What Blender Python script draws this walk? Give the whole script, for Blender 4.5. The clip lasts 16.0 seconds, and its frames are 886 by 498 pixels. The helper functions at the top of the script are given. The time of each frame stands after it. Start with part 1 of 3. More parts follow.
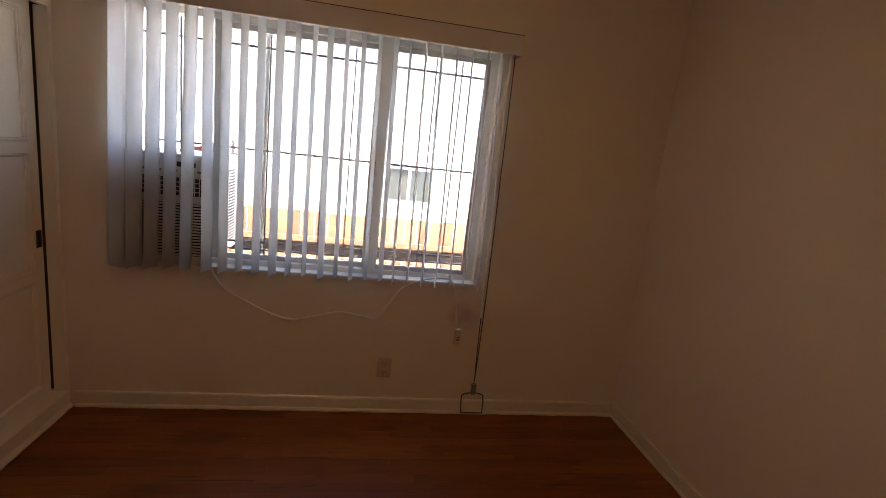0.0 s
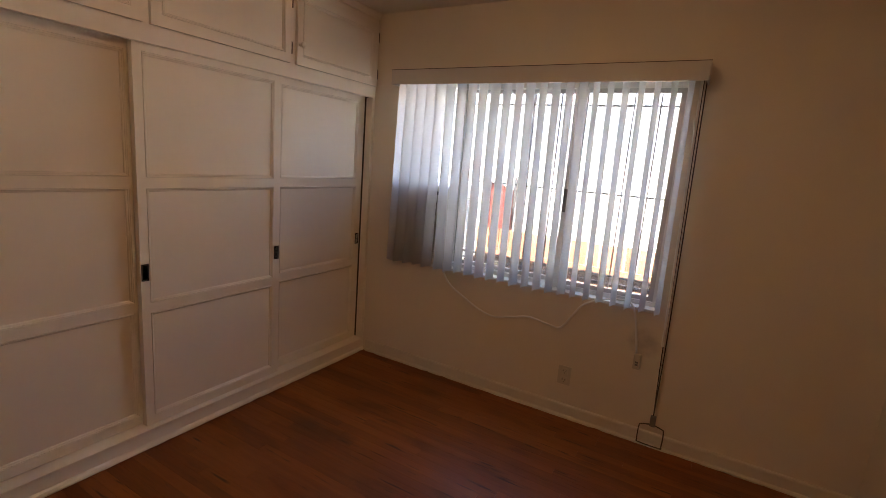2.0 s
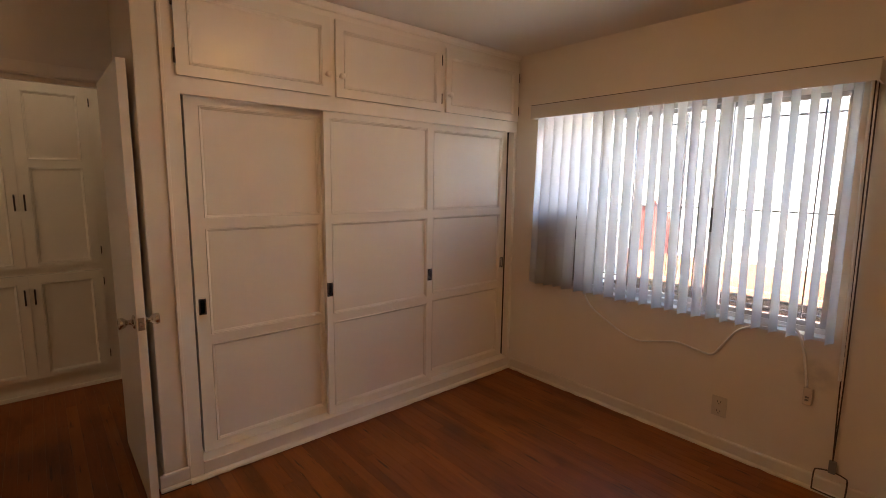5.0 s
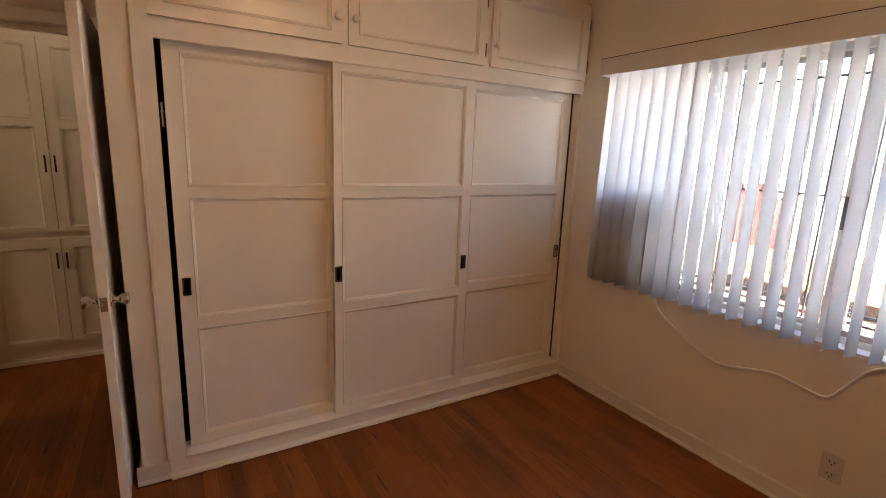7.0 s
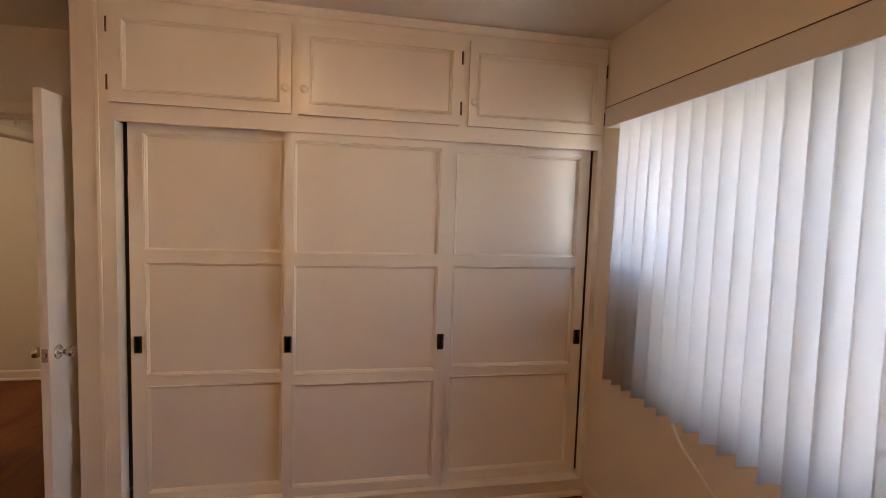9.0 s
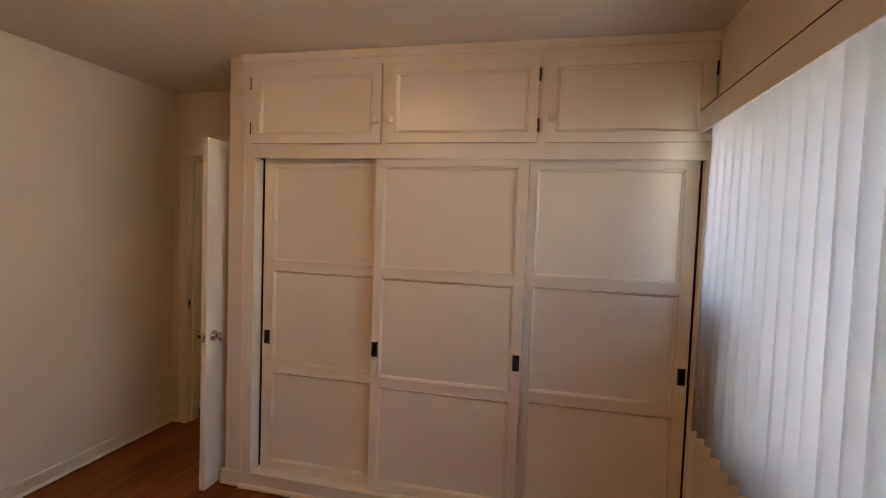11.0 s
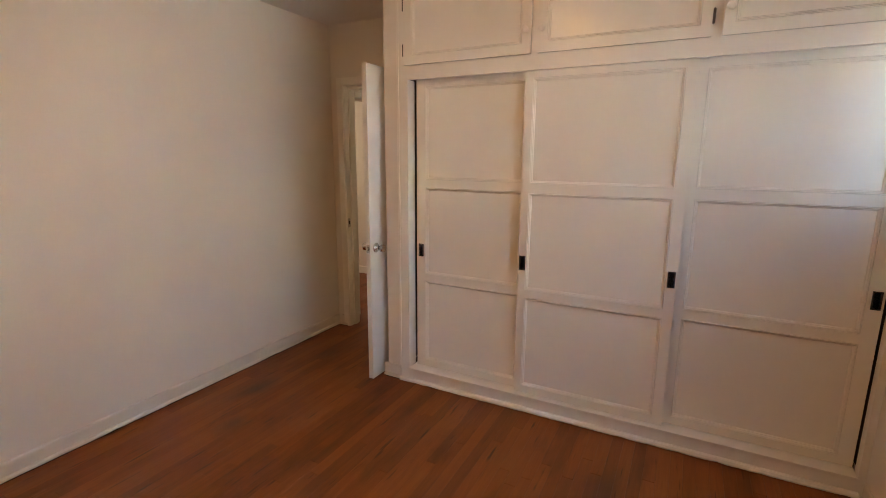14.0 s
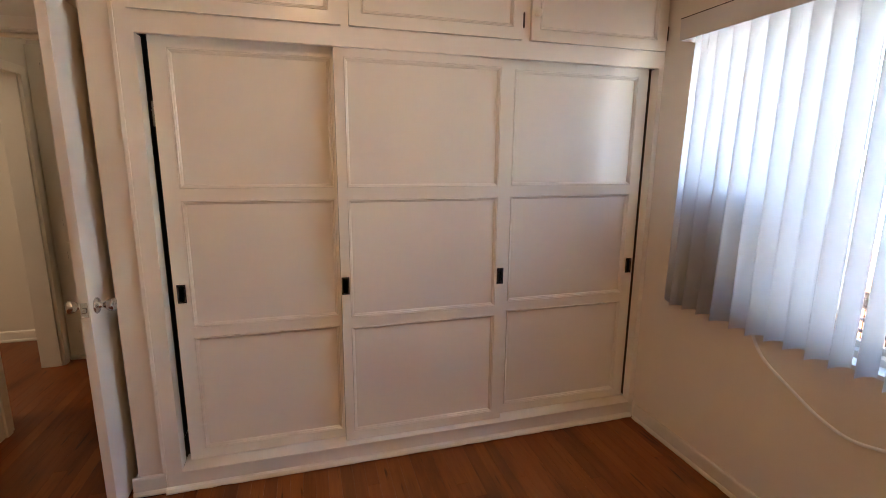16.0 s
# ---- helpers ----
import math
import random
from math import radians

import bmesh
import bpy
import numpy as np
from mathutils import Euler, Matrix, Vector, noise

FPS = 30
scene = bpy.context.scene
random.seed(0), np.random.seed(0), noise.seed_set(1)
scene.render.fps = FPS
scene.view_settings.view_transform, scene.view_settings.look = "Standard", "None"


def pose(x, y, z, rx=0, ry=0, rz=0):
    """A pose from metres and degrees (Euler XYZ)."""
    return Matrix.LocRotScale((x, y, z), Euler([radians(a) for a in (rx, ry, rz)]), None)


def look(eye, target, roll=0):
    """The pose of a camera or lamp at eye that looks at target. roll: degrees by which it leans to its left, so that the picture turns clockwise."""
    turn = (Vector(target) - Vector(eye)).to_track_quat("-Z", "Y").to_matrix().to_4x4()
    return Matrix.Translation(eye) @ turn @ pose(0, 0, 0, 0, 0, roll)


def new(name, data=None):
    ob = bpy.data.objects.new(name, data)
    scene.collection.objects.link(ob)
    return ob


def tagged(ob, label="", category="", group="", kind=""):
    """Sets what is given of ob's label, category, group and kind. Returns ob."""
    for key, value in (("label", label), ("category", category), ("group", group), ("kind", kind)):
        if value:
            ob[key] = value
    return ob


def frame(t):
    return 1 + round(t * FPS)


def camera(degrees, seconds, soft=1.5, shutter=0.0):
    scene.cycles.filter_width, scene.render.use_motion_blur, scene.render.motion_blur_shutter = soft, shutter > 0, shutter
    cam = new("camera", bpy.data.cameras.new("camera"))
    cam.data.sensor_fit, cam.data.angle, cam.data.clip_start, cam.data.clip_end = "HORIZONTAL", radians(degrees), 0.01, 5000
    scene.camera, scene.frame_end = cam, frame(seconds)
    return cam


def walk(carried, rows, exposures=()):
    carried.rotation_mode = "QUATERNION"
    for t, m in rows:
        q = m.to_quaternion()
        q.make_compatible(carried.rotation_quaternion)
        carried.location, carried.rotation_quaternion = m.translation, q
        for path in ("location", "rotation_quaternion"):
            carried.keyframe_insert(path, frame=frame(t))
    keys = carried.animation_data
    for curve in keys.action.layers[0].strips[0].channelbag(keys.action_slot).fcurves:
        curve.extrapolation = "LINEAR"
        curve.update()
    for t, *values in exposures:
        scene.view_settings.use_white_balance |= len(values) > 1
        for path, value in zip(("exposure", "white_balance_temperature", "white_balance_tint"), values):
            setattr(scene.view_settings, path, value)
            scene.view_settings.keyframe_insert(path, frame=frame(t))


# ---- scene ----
cam = camera(86.6, 16.0, soft=0.75)
METRES, EYE, TILT, LEAN, TURN = 5.24, 1.5, 0.0, 0.0, -10.0
ROWS = [
    (0.0, 0.0, 0.0, 0.0, 1.29, -11.45, -6.36),
    (0.5, 0.0426, 0.0144, -0.0042, 12.49, -11.23, -5.88),
    (1.0, 0.0848, 0.017, -0.0016, 23.18, -11.64, -5.45),
    (1.5, 0.1237, -0.01, -0.0026, 32.06, -11.15, -5.15),
    (2.0, 0.1666, -0.0298, 0.0062, 40.54, -10.66, -4.49),
    (2.5, 0.2035, -0.042, 0.0085, 48.34, -9.63, -4.11),
    (3.0, 0.2199, -0.0472, 0.0101, 54.0, -8.1, -2.88),
    (3.5, 0.2245, -0.049, 0.0132, 56.29, -5.92, -2.25),
    (6.0, 0.1816, -0.0248, 0.0068, 60.91, -10.72, -0.65),
    (6.5, 0.1545, -0.0006, 0.0059, 62.71, -11.67, -0.99),
    (7.0, 0.1553, 0.0502, 0.0064, 69.47, -11.51, -2.13),
    (7.5, 0.1518, 0.0965, 0.0055, 74.06, -11.76, -2.97),
    (8.0, 0.137, 0.153, 0.0041, 77.67, -11.0, -2.07),
    (8.5, 0.142, 0.2079, 0.0096, 83.54, -7.53, -1.89),
    (11.0, 0.1211, 0.367, 0.0175, 112.83, -2.86, -2.08),
    (11.5, 0.1299, 0.381, 0.0118, 121.06, -6.07, -2.43),
    (12.0, 0.1412, 0.394, 0.0095, 127.99, -9.44, -2.09),
    (12.5, 0.1452, 0.397, 0.0085, 133.12, -11.02, -1.4),
    (13.0, 0.152, 0.3903, 0.0048, 135.65, -12.21, -1.31),
    (13.5, 0.1545, 0.3819, 0.0035, 135.25, -12.49, -1.08),
    (14.0, 0.1467, 0.3514, -0.0003, 127.56, -11.28, -0.39),
    (14.5, 0.1339, 0.3078, -0.0001, 119.01, -11.49, 0.39),
    (15.0, 0.1338, 0.2544, -0.001, 110.51, -11.52, 0.51),
    (15.5, 0.1284, 0.2066, -0.0013, 99.34, -11.37, 0.21),
    (16.0, 0.1054, 0.1581, -0.0015, 83.94, -11.18, -0.48),
]
EXPOSURES = [(0.0, 3.2, 6700, 10), (1.5, 3.38, 6600, 10), (3.5, 3.93, 6720, 10), (6.0, 3.88, 6680, 10), (7.0, 4.17, 6620, 10), (8.5, 4.17, 6600, 10), (11.0, 3.98, 6550, 8), (12.5, 4.4, 5900, 2), (14.0, 4.6, 5700, 2), (15.0, 4.62, 5500, 4), (15.5, 4.6, 5600, 4), (16.0, 4.53, 5700, 4)]
walk(cam, [(t, pose(0, 0, EYE, TILT, LEAN, TURN) @ pose(METRES * x, METRES * y, METRES * z, 90 + pitch, roll, yaw)) for t, x, y, z, yaw, pitch, roll in ROWS], EXPOSURES)

# ---- light ----
SUN_ELEVATION, SUN_AZIMUTH = 74.0, 195.0  # degrees; azimuth clockwise from +y
world = bpy.data.worlds.new("sky")
scene.world = world
world.use_nodes = True
wn = world.node_tree
wn.nodes.clear()
sky = wn.nodes.new("ShaderNodeTexSky")
sky.sky_type = "NISHITA"
sky.sun_disc = False
sky.sun_elevation = radians(SUN_ELEVATION)
sky.sun_rotation = radians(SUN_AZIMUTH)
bg = wn.nodes.new("ShaderNodeBackground")
bg.inputs["Strength"].default_value = 0.15
wout = wn.nodes.new("ShaderNodeOutputWorld")
wn.links.new(sky.outputs[0], bg.inputs["Color"])
wn.links.new(bg.outputs[0], wout.inputs["Surface"])

sun_data = bpy.data.lights.new("sun", "SUN")
sun_data.energy = 5.0
sun_data.angle = radians(0.5)
sun_data.color = (1.0, 0.95, 0.87)
sun = new("sun", sun_data)
sa, se = radians(SUN_AZIMUTH), radians(SUN_ELEVATION)
sun_dir = Vector((math.sin(sa) * math.cos(se), math.cos(sa) * math.cos(se), math.sin(se)))
sun.matrix_world = look(sun_dir * 30, (0, 0, 0))


# ---- materials ----
def material(name, colour, rough=0.5, metal=0.0, **more):
    """Principled material with two scales of colour variation and a fine bump."""
    m = bpy.data.materials.new(name)
    m.use_nodes = True
    nt = m.node_tree
    p = nt.nodes["Principled BSDF"]
    p.inputs["Roughness"].default_value = rough
    p.inputs["Metallic"].default_value = metal
    p.inputs["Specular IOR Level"].default_value = more.get("spec", 0.5)
    tc = nt.nodes.new("ShaderNodeTexCoord")
    big = nt.nodes.new("ShaderNodeTexNoise")
    big.inputs["Scale"].default_value = more.get("big", 2.0)
    big.inputs["Detail"].default_value = 4
    fine = nt.nodes.new("ShaderNodeTexNoise")
    fine.inputs["Scale"].default_value = more.get("fine", 60.0)
    fine.inputs["Detail"].default_value = 3
    for n in (big, fine):
        nt.links.new(tc.outputs["Object"], n.inputs["Vector"])
    add = nt.nodes.new("ShaderNodeMath")
    add.operation = "MULTIPLY_ADD"
    add.inputs[1].default_value = more.get("grain", 0.35)
    nt.links.new(fine.outputs["Fac"], add.inputs[0])
    nt.links.new(big.outputs["Fac"], add.inputs[2])
    ramp = nt.nodes.new("ShaderNodeValToRGB")
    v = more.get("vary", 0.08)
    ramp.color_ramp.elements[0].position = 0.35
    ramp.color_ramp.elements[1].position = 0.95
    dark = more.get("dark", tuple(c * (1 - v) for c in colour))
    ramp.color_ramp.elements[0].color = (*dark, 1)
    ramp.color_ramp.elements[1].color = (*(min(1, c * (1 + v * 0.6)) for c in colour), 1)
    nt.links.new(add.outputs[0], ramp.inputs[0])
    nt.links.new(ramp.outputs[0], p.inputs["Base Color"])
    rr = nt.nodes.new("ShaderNodeMapRange")
    rr.inputs["To Min"].default_value = max(0.02, rough - more.get("rvary", 0.06))
    rr.inputs["To Max"].default_value = min(1.0, rough + more.get("rvary", 0.06))
    nt.links.new(big.outputs["Fac"], rr.inputs["Value"])
    nt.links.new(rr.outputs[0], p.inputs["Roughness"])
    bump = nt.nodes.new("ShaderNodeBump")
    bump.inputs["Strength"].default_value = more.get("bump", 0.15)
    bump.inputs["Distance"].default_value = more.get("depth", 0.002)
    nt.links.new(fine.outputs["Fac"], bump.inputs["Height"])
    nt.links.new(bump.outputs[0], p.inputs["Normal"])
    return m


WALL = material("wall_paint", (0.80, 0.72, 0.59), 0.55, vary=0.05, big=1.3, fine=140, bump=0.12)
SMUDGED = material("smudged_wall_paint", (0.80, 0.72, 0.59), 0.55, vary=0.05, big=1.3, fine=140, bump=0.12)
nt = SMUDGED.node_tree
geo, dist = nt.nodes.new("ShaderNodeNewGeometry"), nt.nodes.new("ShaderNodeVectorMath")
dist.operation = "DISTANCE"
dist.inputs[1].default_value = (0.60, 2.5, 0.60)
rub = nt.nodes.new("ShaderNodeTexNoise")
rub.inputs["Scale"].default_value = 14
rub.inputs["Detail"].default_value = 6
near = nt.nodes.new("ShaderNodeMapRange")
near.inputs["From Min"].default_value, near.inputs["From Max"].default_value = 0.14, 0.02
fade = nt.nodes.new("ShaderNodeMath")
fade.operation = "MULTIPLY"
cut = nt.nodes.new("ShaderNodeMapRange")
cut.inputs["From Min"].default_value, cut.inputs["From Max"].default_value, cut.inputs["To Max"].default_value = 0.2, 0.6, 0.6
mixc = nt.nodes.new("ShaderNodeMix")
mixc.data_type = "RGBA"
mixc.inputs["B"].default_value = (0.3, 0.26, 0.22, 1)
nt.links.new(geo.outputs["Position"], dist.inputs[0])
nt.links.new(geo.outputs["Position"], rub.inputs["Vector"])
nt.links.new(dist.outputs["Value"], near.inputs["Value"])
nt.links.new(near.outputs[0], fade.inputs[0])
nt.links.new(rub.outputs["Fac"], fade.inputs[1])
nt.links.new(fade.outputs[0], cut.inputs["Value"])
nt.links.new(cut.outputs[0], mixc.inputs["Factor"])
base_in = nt.nodes["Principled BSDF"].inputs["Base Color"]
nt.links.new(base_in.links[0].from_socket, mixc.inputs["A"])
nt.links.new(mixc.outputs["Result"], base_in)
CEIL = material("ceiling_paint", (0.76, 0.69, 0.58), 0.7, vary=0.05, big=1.0, fine=160, bump=0.15)
TRIM = material("semigloss_paint", (0.87, 0.80, 0.675), 0.33, spec=0.35, vary=0.05, big=3, fine=45, bump=0.08, grain=0.2)
DOORP = material("door_paint", (0.88, 0.815, 0.685), 0.26, spec=0.4, rvary=0.03, vary=0.04, big=2, fine=40, bump=0.06, grain=0.2)
VINYL = material("window_vinyl", (0.8, 0.8, 0.78), 0.4, vary=0.04, fine=80, bump=0.03)
ALU = material("aluminium_sash", (0.6, 0.6, 0.6), 0.4, 0.8, vary=0.1, fine=120, bump=0.05)
CHROME = material("worn_chrome", (0.62, 0.6, 0.56), 0.22, 1.0, vary=0.12, big=30, fine=200, bump=0.05)
LEAFP = material("leaf_paint", (0.82, 0.76, 0.66), 0.42, spec=0.3, vary=0.05, big=2, fine=40, bump=0.06, grain=0.2)
BASEP = material("baseboard_paint", (0.74, 0.675, 0.56), 0.42, spec=0.35, vary=0.07, big=4, fine=60, bump=0.12)
BRONZE = material("dark_bronze", (0.05, 0.04, 0.035), 0.45, 0.6, vary=0.25, big=20, fine=200, bump=0.1)
RUST = material("hinge_metal", (0.12, 0.09, 0.07), 0.5, 0.6, vary=0.35, big=40, fine=250, bump=0.2)
IRON = material("painted_iron", (0.09, 0.08, 0.08), 0.55, 0.3, vary=0.2, big=8, fine=150, bump=0.15)
ACW = material("appliance_plastic", (0.62, 0.61, 0.57), 0.5, vary=0.06, fine=100, bump=0.04)
ACD = material("dark_grille", (0.02, 0.02, 0.022), 0.6, vary=0.2, fine=90, bump=0.05)
CORD = material("cord_vinyl", (0.86, 0.84, 0.79), 0.45, vary=0.08, fine=90, bump=0.03)
BLACKCORD = material("blind_cord", (0.07, 0.045, 0.035), 0.7, vary=0.2, fine=300, bump=0.1)
GREYP = material("grey_plastic", (0.2, 0.19, 0.18), 0.5, vary=0.1, fine=100, bump=0.04)
PLATE = material("outlet_plastic", (0.62, 0.56, 0.45), 0.4, vary=0.04, fine=90, bump=0.02)
DARKSLOT = material("slot_dark", (0.015, 0.013, 0.012), 0.8, vary=0.2, fine=60, bump=0.05)
STUCCO = material("white_stucco", (0.8, 0.79, 0.76), 0.85, vary=0.07, big=0.7, fine=45, bump=0.6, depth=0.01)
DIRT = material("concrete_yard", (0.6, 0.575, 0.53), 0.9, vary=0.2, big=0.8, fine=30, bump=0.5, depth=0.01)
ROOFM = material("roof_shingle", (0.2, 0.16, 0.14), 0.9, vary=0.3, big=2, fine=30, bump=0.5, depth=0.01)
REDC = material("faded_red_cloth", (0.26, 0.1, 0.09), 0.8, vary=0.2, big=5, fine=80, bump=0.2)
PANE = material("dull_pane", (0.07, 0.075, 0.07), 0.25, vary=0.3, big=3, fine=40, bump=0.02)
# Near-black colour puts the closed wardrobe's darkness into its boards.
CLOSETSHADE = material("closet_interior_shade", (0.075, 0.055, 0.04), 0.8, vary=0.2, fine=60, bump=0.1)


def slat_material():
    m = bpy.data.materials.new("vinyl_slat")
    m.use_nodes = True
    nt = m.node_tree
    p = nt.nodes["Principled BSDF"]
    p.inputs["Roughness"].default_value = 0.45
    tc = nt.nodes.new("ShaderNodeTexCoord")
    n = nt.nodes.new("ShaderNodeTexNoise")
    n.inputs["Scale"].default_value = 9
    nt.links.new(tc.outputs["Object"], n.inputs["Vector"])
    r = nt.nodes.new("ShaderNodeValToRGB")
    r.color_ramp.elements[0].color = (0.75, 0.75, 0.75, 1)
    r.color_ramp.elements[1].color = (0.81, 0.81, 0.81, 1)
    nt.links.new(n.outputs["Fac"], r.inputs[0])
    nt.links.new(r.outputs[0], p.inputs["Base Color"])
    tr = nt.nodes.new("ShaderNodeBsdfTranslucent")
    nt.links.new(r.outputs[0], tr.inputs["Color"])
    mix = nt.nodes.new("ShaderNodeMixShader")
    mix.inputs[0].default_value = 0.33
    nt.links.new(p.outputs[0], mix.inputs[1])
    nt.links.new(tr.outputs[0], mix.inputs[2])
    nt.links.new(mix.outputs[0], nt.nodes["Material Output"].inputs["Surface"])
    return m


def glass_material():
    m = bpy.data.materials.new("window_glass")
    m.use_nodes = True
    p = m.node_tree.nodes["Principled BSDF"]
    p.inputs["Base Color"].default_value = (0.97, 0.985, 0.98, 1)
    p.inputs["Roughness"].default_value = 0.0
    p.inputs["IOR"].default_value = 1.45
    p.inputs["Transmission Weight"].default_value = 1.0
    return m


def wood_material(name, tones, grain_axis, rough, worn=0.0, vary=0.5, spots=()):
    """Boards: tone by object, stretched grain along one axis, large worn stains."""
    m = bpy.data.materials.new(name)
    m.use_nodes = True
    nt = m.node_tree
    p = nt.nodes["Principled BSDF"]
    tc = nt.nodes.new("ShaderNodeNewGeometry")
    info = nt.nodes.new("ShaderNodeObjectInfo")
    off = nt.nodes.new("ShaderNodeVectorMath")
    off.operation = "MULTIPLY_ADD"
    comb = nt.nodes.new("ShaderNodeCombineXYZ")
    for s in ("X", "Y", "Z"):
        nt.links.new(info.outputs["Random"], comb.inputs[s])
    off.inputs[1].default_value = (7, 5, 3)
    nt.links.new(comb.outputs[0], off.inputs[0])
    nt.links.new(tc.outputs["Position"], off.inputs[2])
    mp = nt.nodes.new("ShaderNodeMapping")
    sc = [22.0, 22.0, 22.0]
    sc[grain_axis] = 1.6
    mp.inputs["Scale"].default_value = sc
    nt.links.new(off.outputs[0], mp.inputs["Vector"])
    g = nt.nodes.new("ShaderNodeTexNoise")
    g.inputs["Scale"].default_value = 2.2
    g.inputs["Detail"].default_value = 6
    g.inputs["Roughness"].default_value = 0.65
    g.inputs["Distortion"].default_value = 0.8
    nt.links.new(mp.outputs[0], g.inputs["Vector"])
    s2 = nt.nodes.new("ShaderNodeMath")
    s2.operation = "MULTIPLY_ADD"
    s2.inputs[1].default_value = vary
    nt.links.new(info.outputs["Random"], s2.inputs[0])
    gm = nt.nodes.new("ShaderNodeMath")
    gm.operation = "MULTIPLY"
    gm.inputs[1].default_value = 1.0 - vary
    nt.links.new(g.outputs["Fac"], gm.inputs[0])
    nt.links.new(gm.outputs[0], s2.inputs[2])
    ramp = nt.nodes.new("ShaderNodeValToRGB")
    el = ramp.color_ramp.elements
    el[0].position, el[0].color = 0.12, (*tones[0], 1)
    el[1].position, el[1].color = 0.92, (*tones[2], 1)
    mid = el.new(0.5)
    mid.color = (*tones[1], 1)
    nt.links.new(s2.outputs[0], ramp.inputs[0])
    last = ramp.outputs[0]
    stain = nt.nodes.new("ShaderNodeTexNoise")
    stain.inputs["Scale"].default_value = 2.1
    stain.inputs["Detail"].default_value = 5
    sm = nt.nodes.new("ShaderNodeMapping")
    ss = [2.6, 2.6, 2.6]
    ss[grain_axis] = 0.9
    sm.inputs["Scale"].default_value = ss
    nt.links.new(tc.outputs["Position"], sm.inputs["Vector"])
    nt.links.new(sm.outputs[0], stain.inputs["Vector"])
    if worn:
        cm = nt.nodes.new("ShaderNodeMapping")
        cs = [55.0, 55.0, 55.0]
        cs[grain_axis] = 5.0
        cm.inputs["Scale"].default_value = cs
        nt.links.new(off.outputs[0], cm.inputs["Vector"])
        crack = nt.nodes.new("ShaderNodeTexNoise")
        crack.inputs["Scale"].default_value = 0.8
        crack.inputs["Detail"].default_value = 3
        nt.links.new(cm.outputs[0], crack.inputs["Vector"])
        cr = nt.nodes.new("ShaderNodeMapRange")
        cr.inputs["From Min"].default_value, cr.inputs["From Max"].default_value, cr.inputs["To Max"].default_value = 0.64, 0.72, 0.75
        nt.links.new(crack.outputs["Fac"], cr.inputs["Value"])
        cx = nt.nodes.new("ShaderNodeMix")
        cx.data_type = "RGBA"
        nt.links.new(cr.outputs[0], cx.inputs["Factor"])
        nt.links.new(last, cx.inputs["A"])
        cx.inputs["B"].default_value = (*(c * 0.25 for c in tones[0]), 1)
        last = cx.outputs["Result"]
        sr = nt.nodes.new("ShaderNodeMapRange")
        sr.inputs["From Min"].default_value = 0.54
        sr.inputs["From Max"].default_value = 0.76
        p.inputs["Specular IOR Level"].default_value = 0.35
        sr.inputs["To Max"].default_value = worn
        nt.links.new(stain.outputs["Fac"], sr.inputs["Value"])
        mx = nt.nodes.new("ShaderNodeMix")
        mx.data_type = "RGBA"
        nt.links.new(sr.outputs[0], mx.inputs["Factor"])
        nt.links.new(last, mx.inputs["A"])
        mx.inputs["B"].default_value = (*(c * 0.35 for c in tones[0]), 1)
        last = mx.outputs["Result"]
    # grey scuffed patches where the finish has gone, with ragged edges
    for sx, sy, reach, depth in spots:
        away = nt.nodes.new("ShaderNodeVectorMath")
        away.operation = "DISTANCE"
        away.inputs[1].default_value = (sx * 0.55, sy, 0)
        flat = nt.nodes.new("ShaderNodeMapping")
        flat.inputs["Scale"].default_value = (0.55, 1, 0)
        nt.links.new(tc.outputs["Position"], flat.inputs["Vector"])
        nt.links.new(flat.outputs[0], away.inputs[0])
        rag = nt.nodes.new("ShaderNodeMath")
        rag.operation = "MULTIPLY_ADD"
        rag.inputs[1].default_value = reach * 1.8
        nt.links.new(stain.outputs["Fac"], rag.inputs[0])
        nt.links.new(away.outputs["Value"], rag.inputs[2])
        fall = nt.nodes.new("ShaderNodeMapRange")
        fall.interpolation_type = "SMOOTHSTEP"
        fall.inputs["From Min"].default_value, fall.inputs["From Max"].default_value = reach * 1.9, reach * 0.7
        fall.inputs["To Max"].default_value = depth
        nt.links.new(rag.outputs[0], fall.inputs["Value"])
        scuff = nt.nodes.new("ShaderNodeMix")
        scuff.data_type = "RGBA"
        scuff.inputs["B"].default_value = (0.045, 0.022, 0.010, 1)
        nt.links.new(fall.outputs[0], scuff.inputs["Factor"])
        nt.links.new(last, scuff.inputs["A"])
        last = scuff.outputs["Result"]
    nt.links.new(last, p.inputs["Base Color"])
    rr = nt.nodes.new("ShaderNodeMapRange")
    rr.inputs["To Min"].default_value = rough - 0.1
    rr.inputs["To Max"].default_value = rough + 0.15
    nt.links.new(stain.outputs["Fac"], rr.inputs["Value"])
    nt.links.new(rr.outputs[0], p.inputs["Roughness"])
    b = nt.nodes.new("ShaderNodeBump")
    b.inputs["Strength"].default_value = 0.25
    b.inputs["Distance"].default_value = 0.001
    nt.links.new(g.outputs["Fac"], b.inputs["Height"])
    nt.links.new(b.outputs[0], p.inputs["Normal"])
    return m


def glow_material(name, colour, strength):
    m = bpy.data.materials.new(name)
    m.use_nodes = True
    p = m.node_tree.nodes["Principled BSDF"]
    p.inputs["Base Color"].default_value = (0.8, 0.75, 0.65, 1)
    p.inputs["Emission Color"].default_value = (*colour, 1)
    p.inputs["Emission Strength"].default_value = strength
    return m


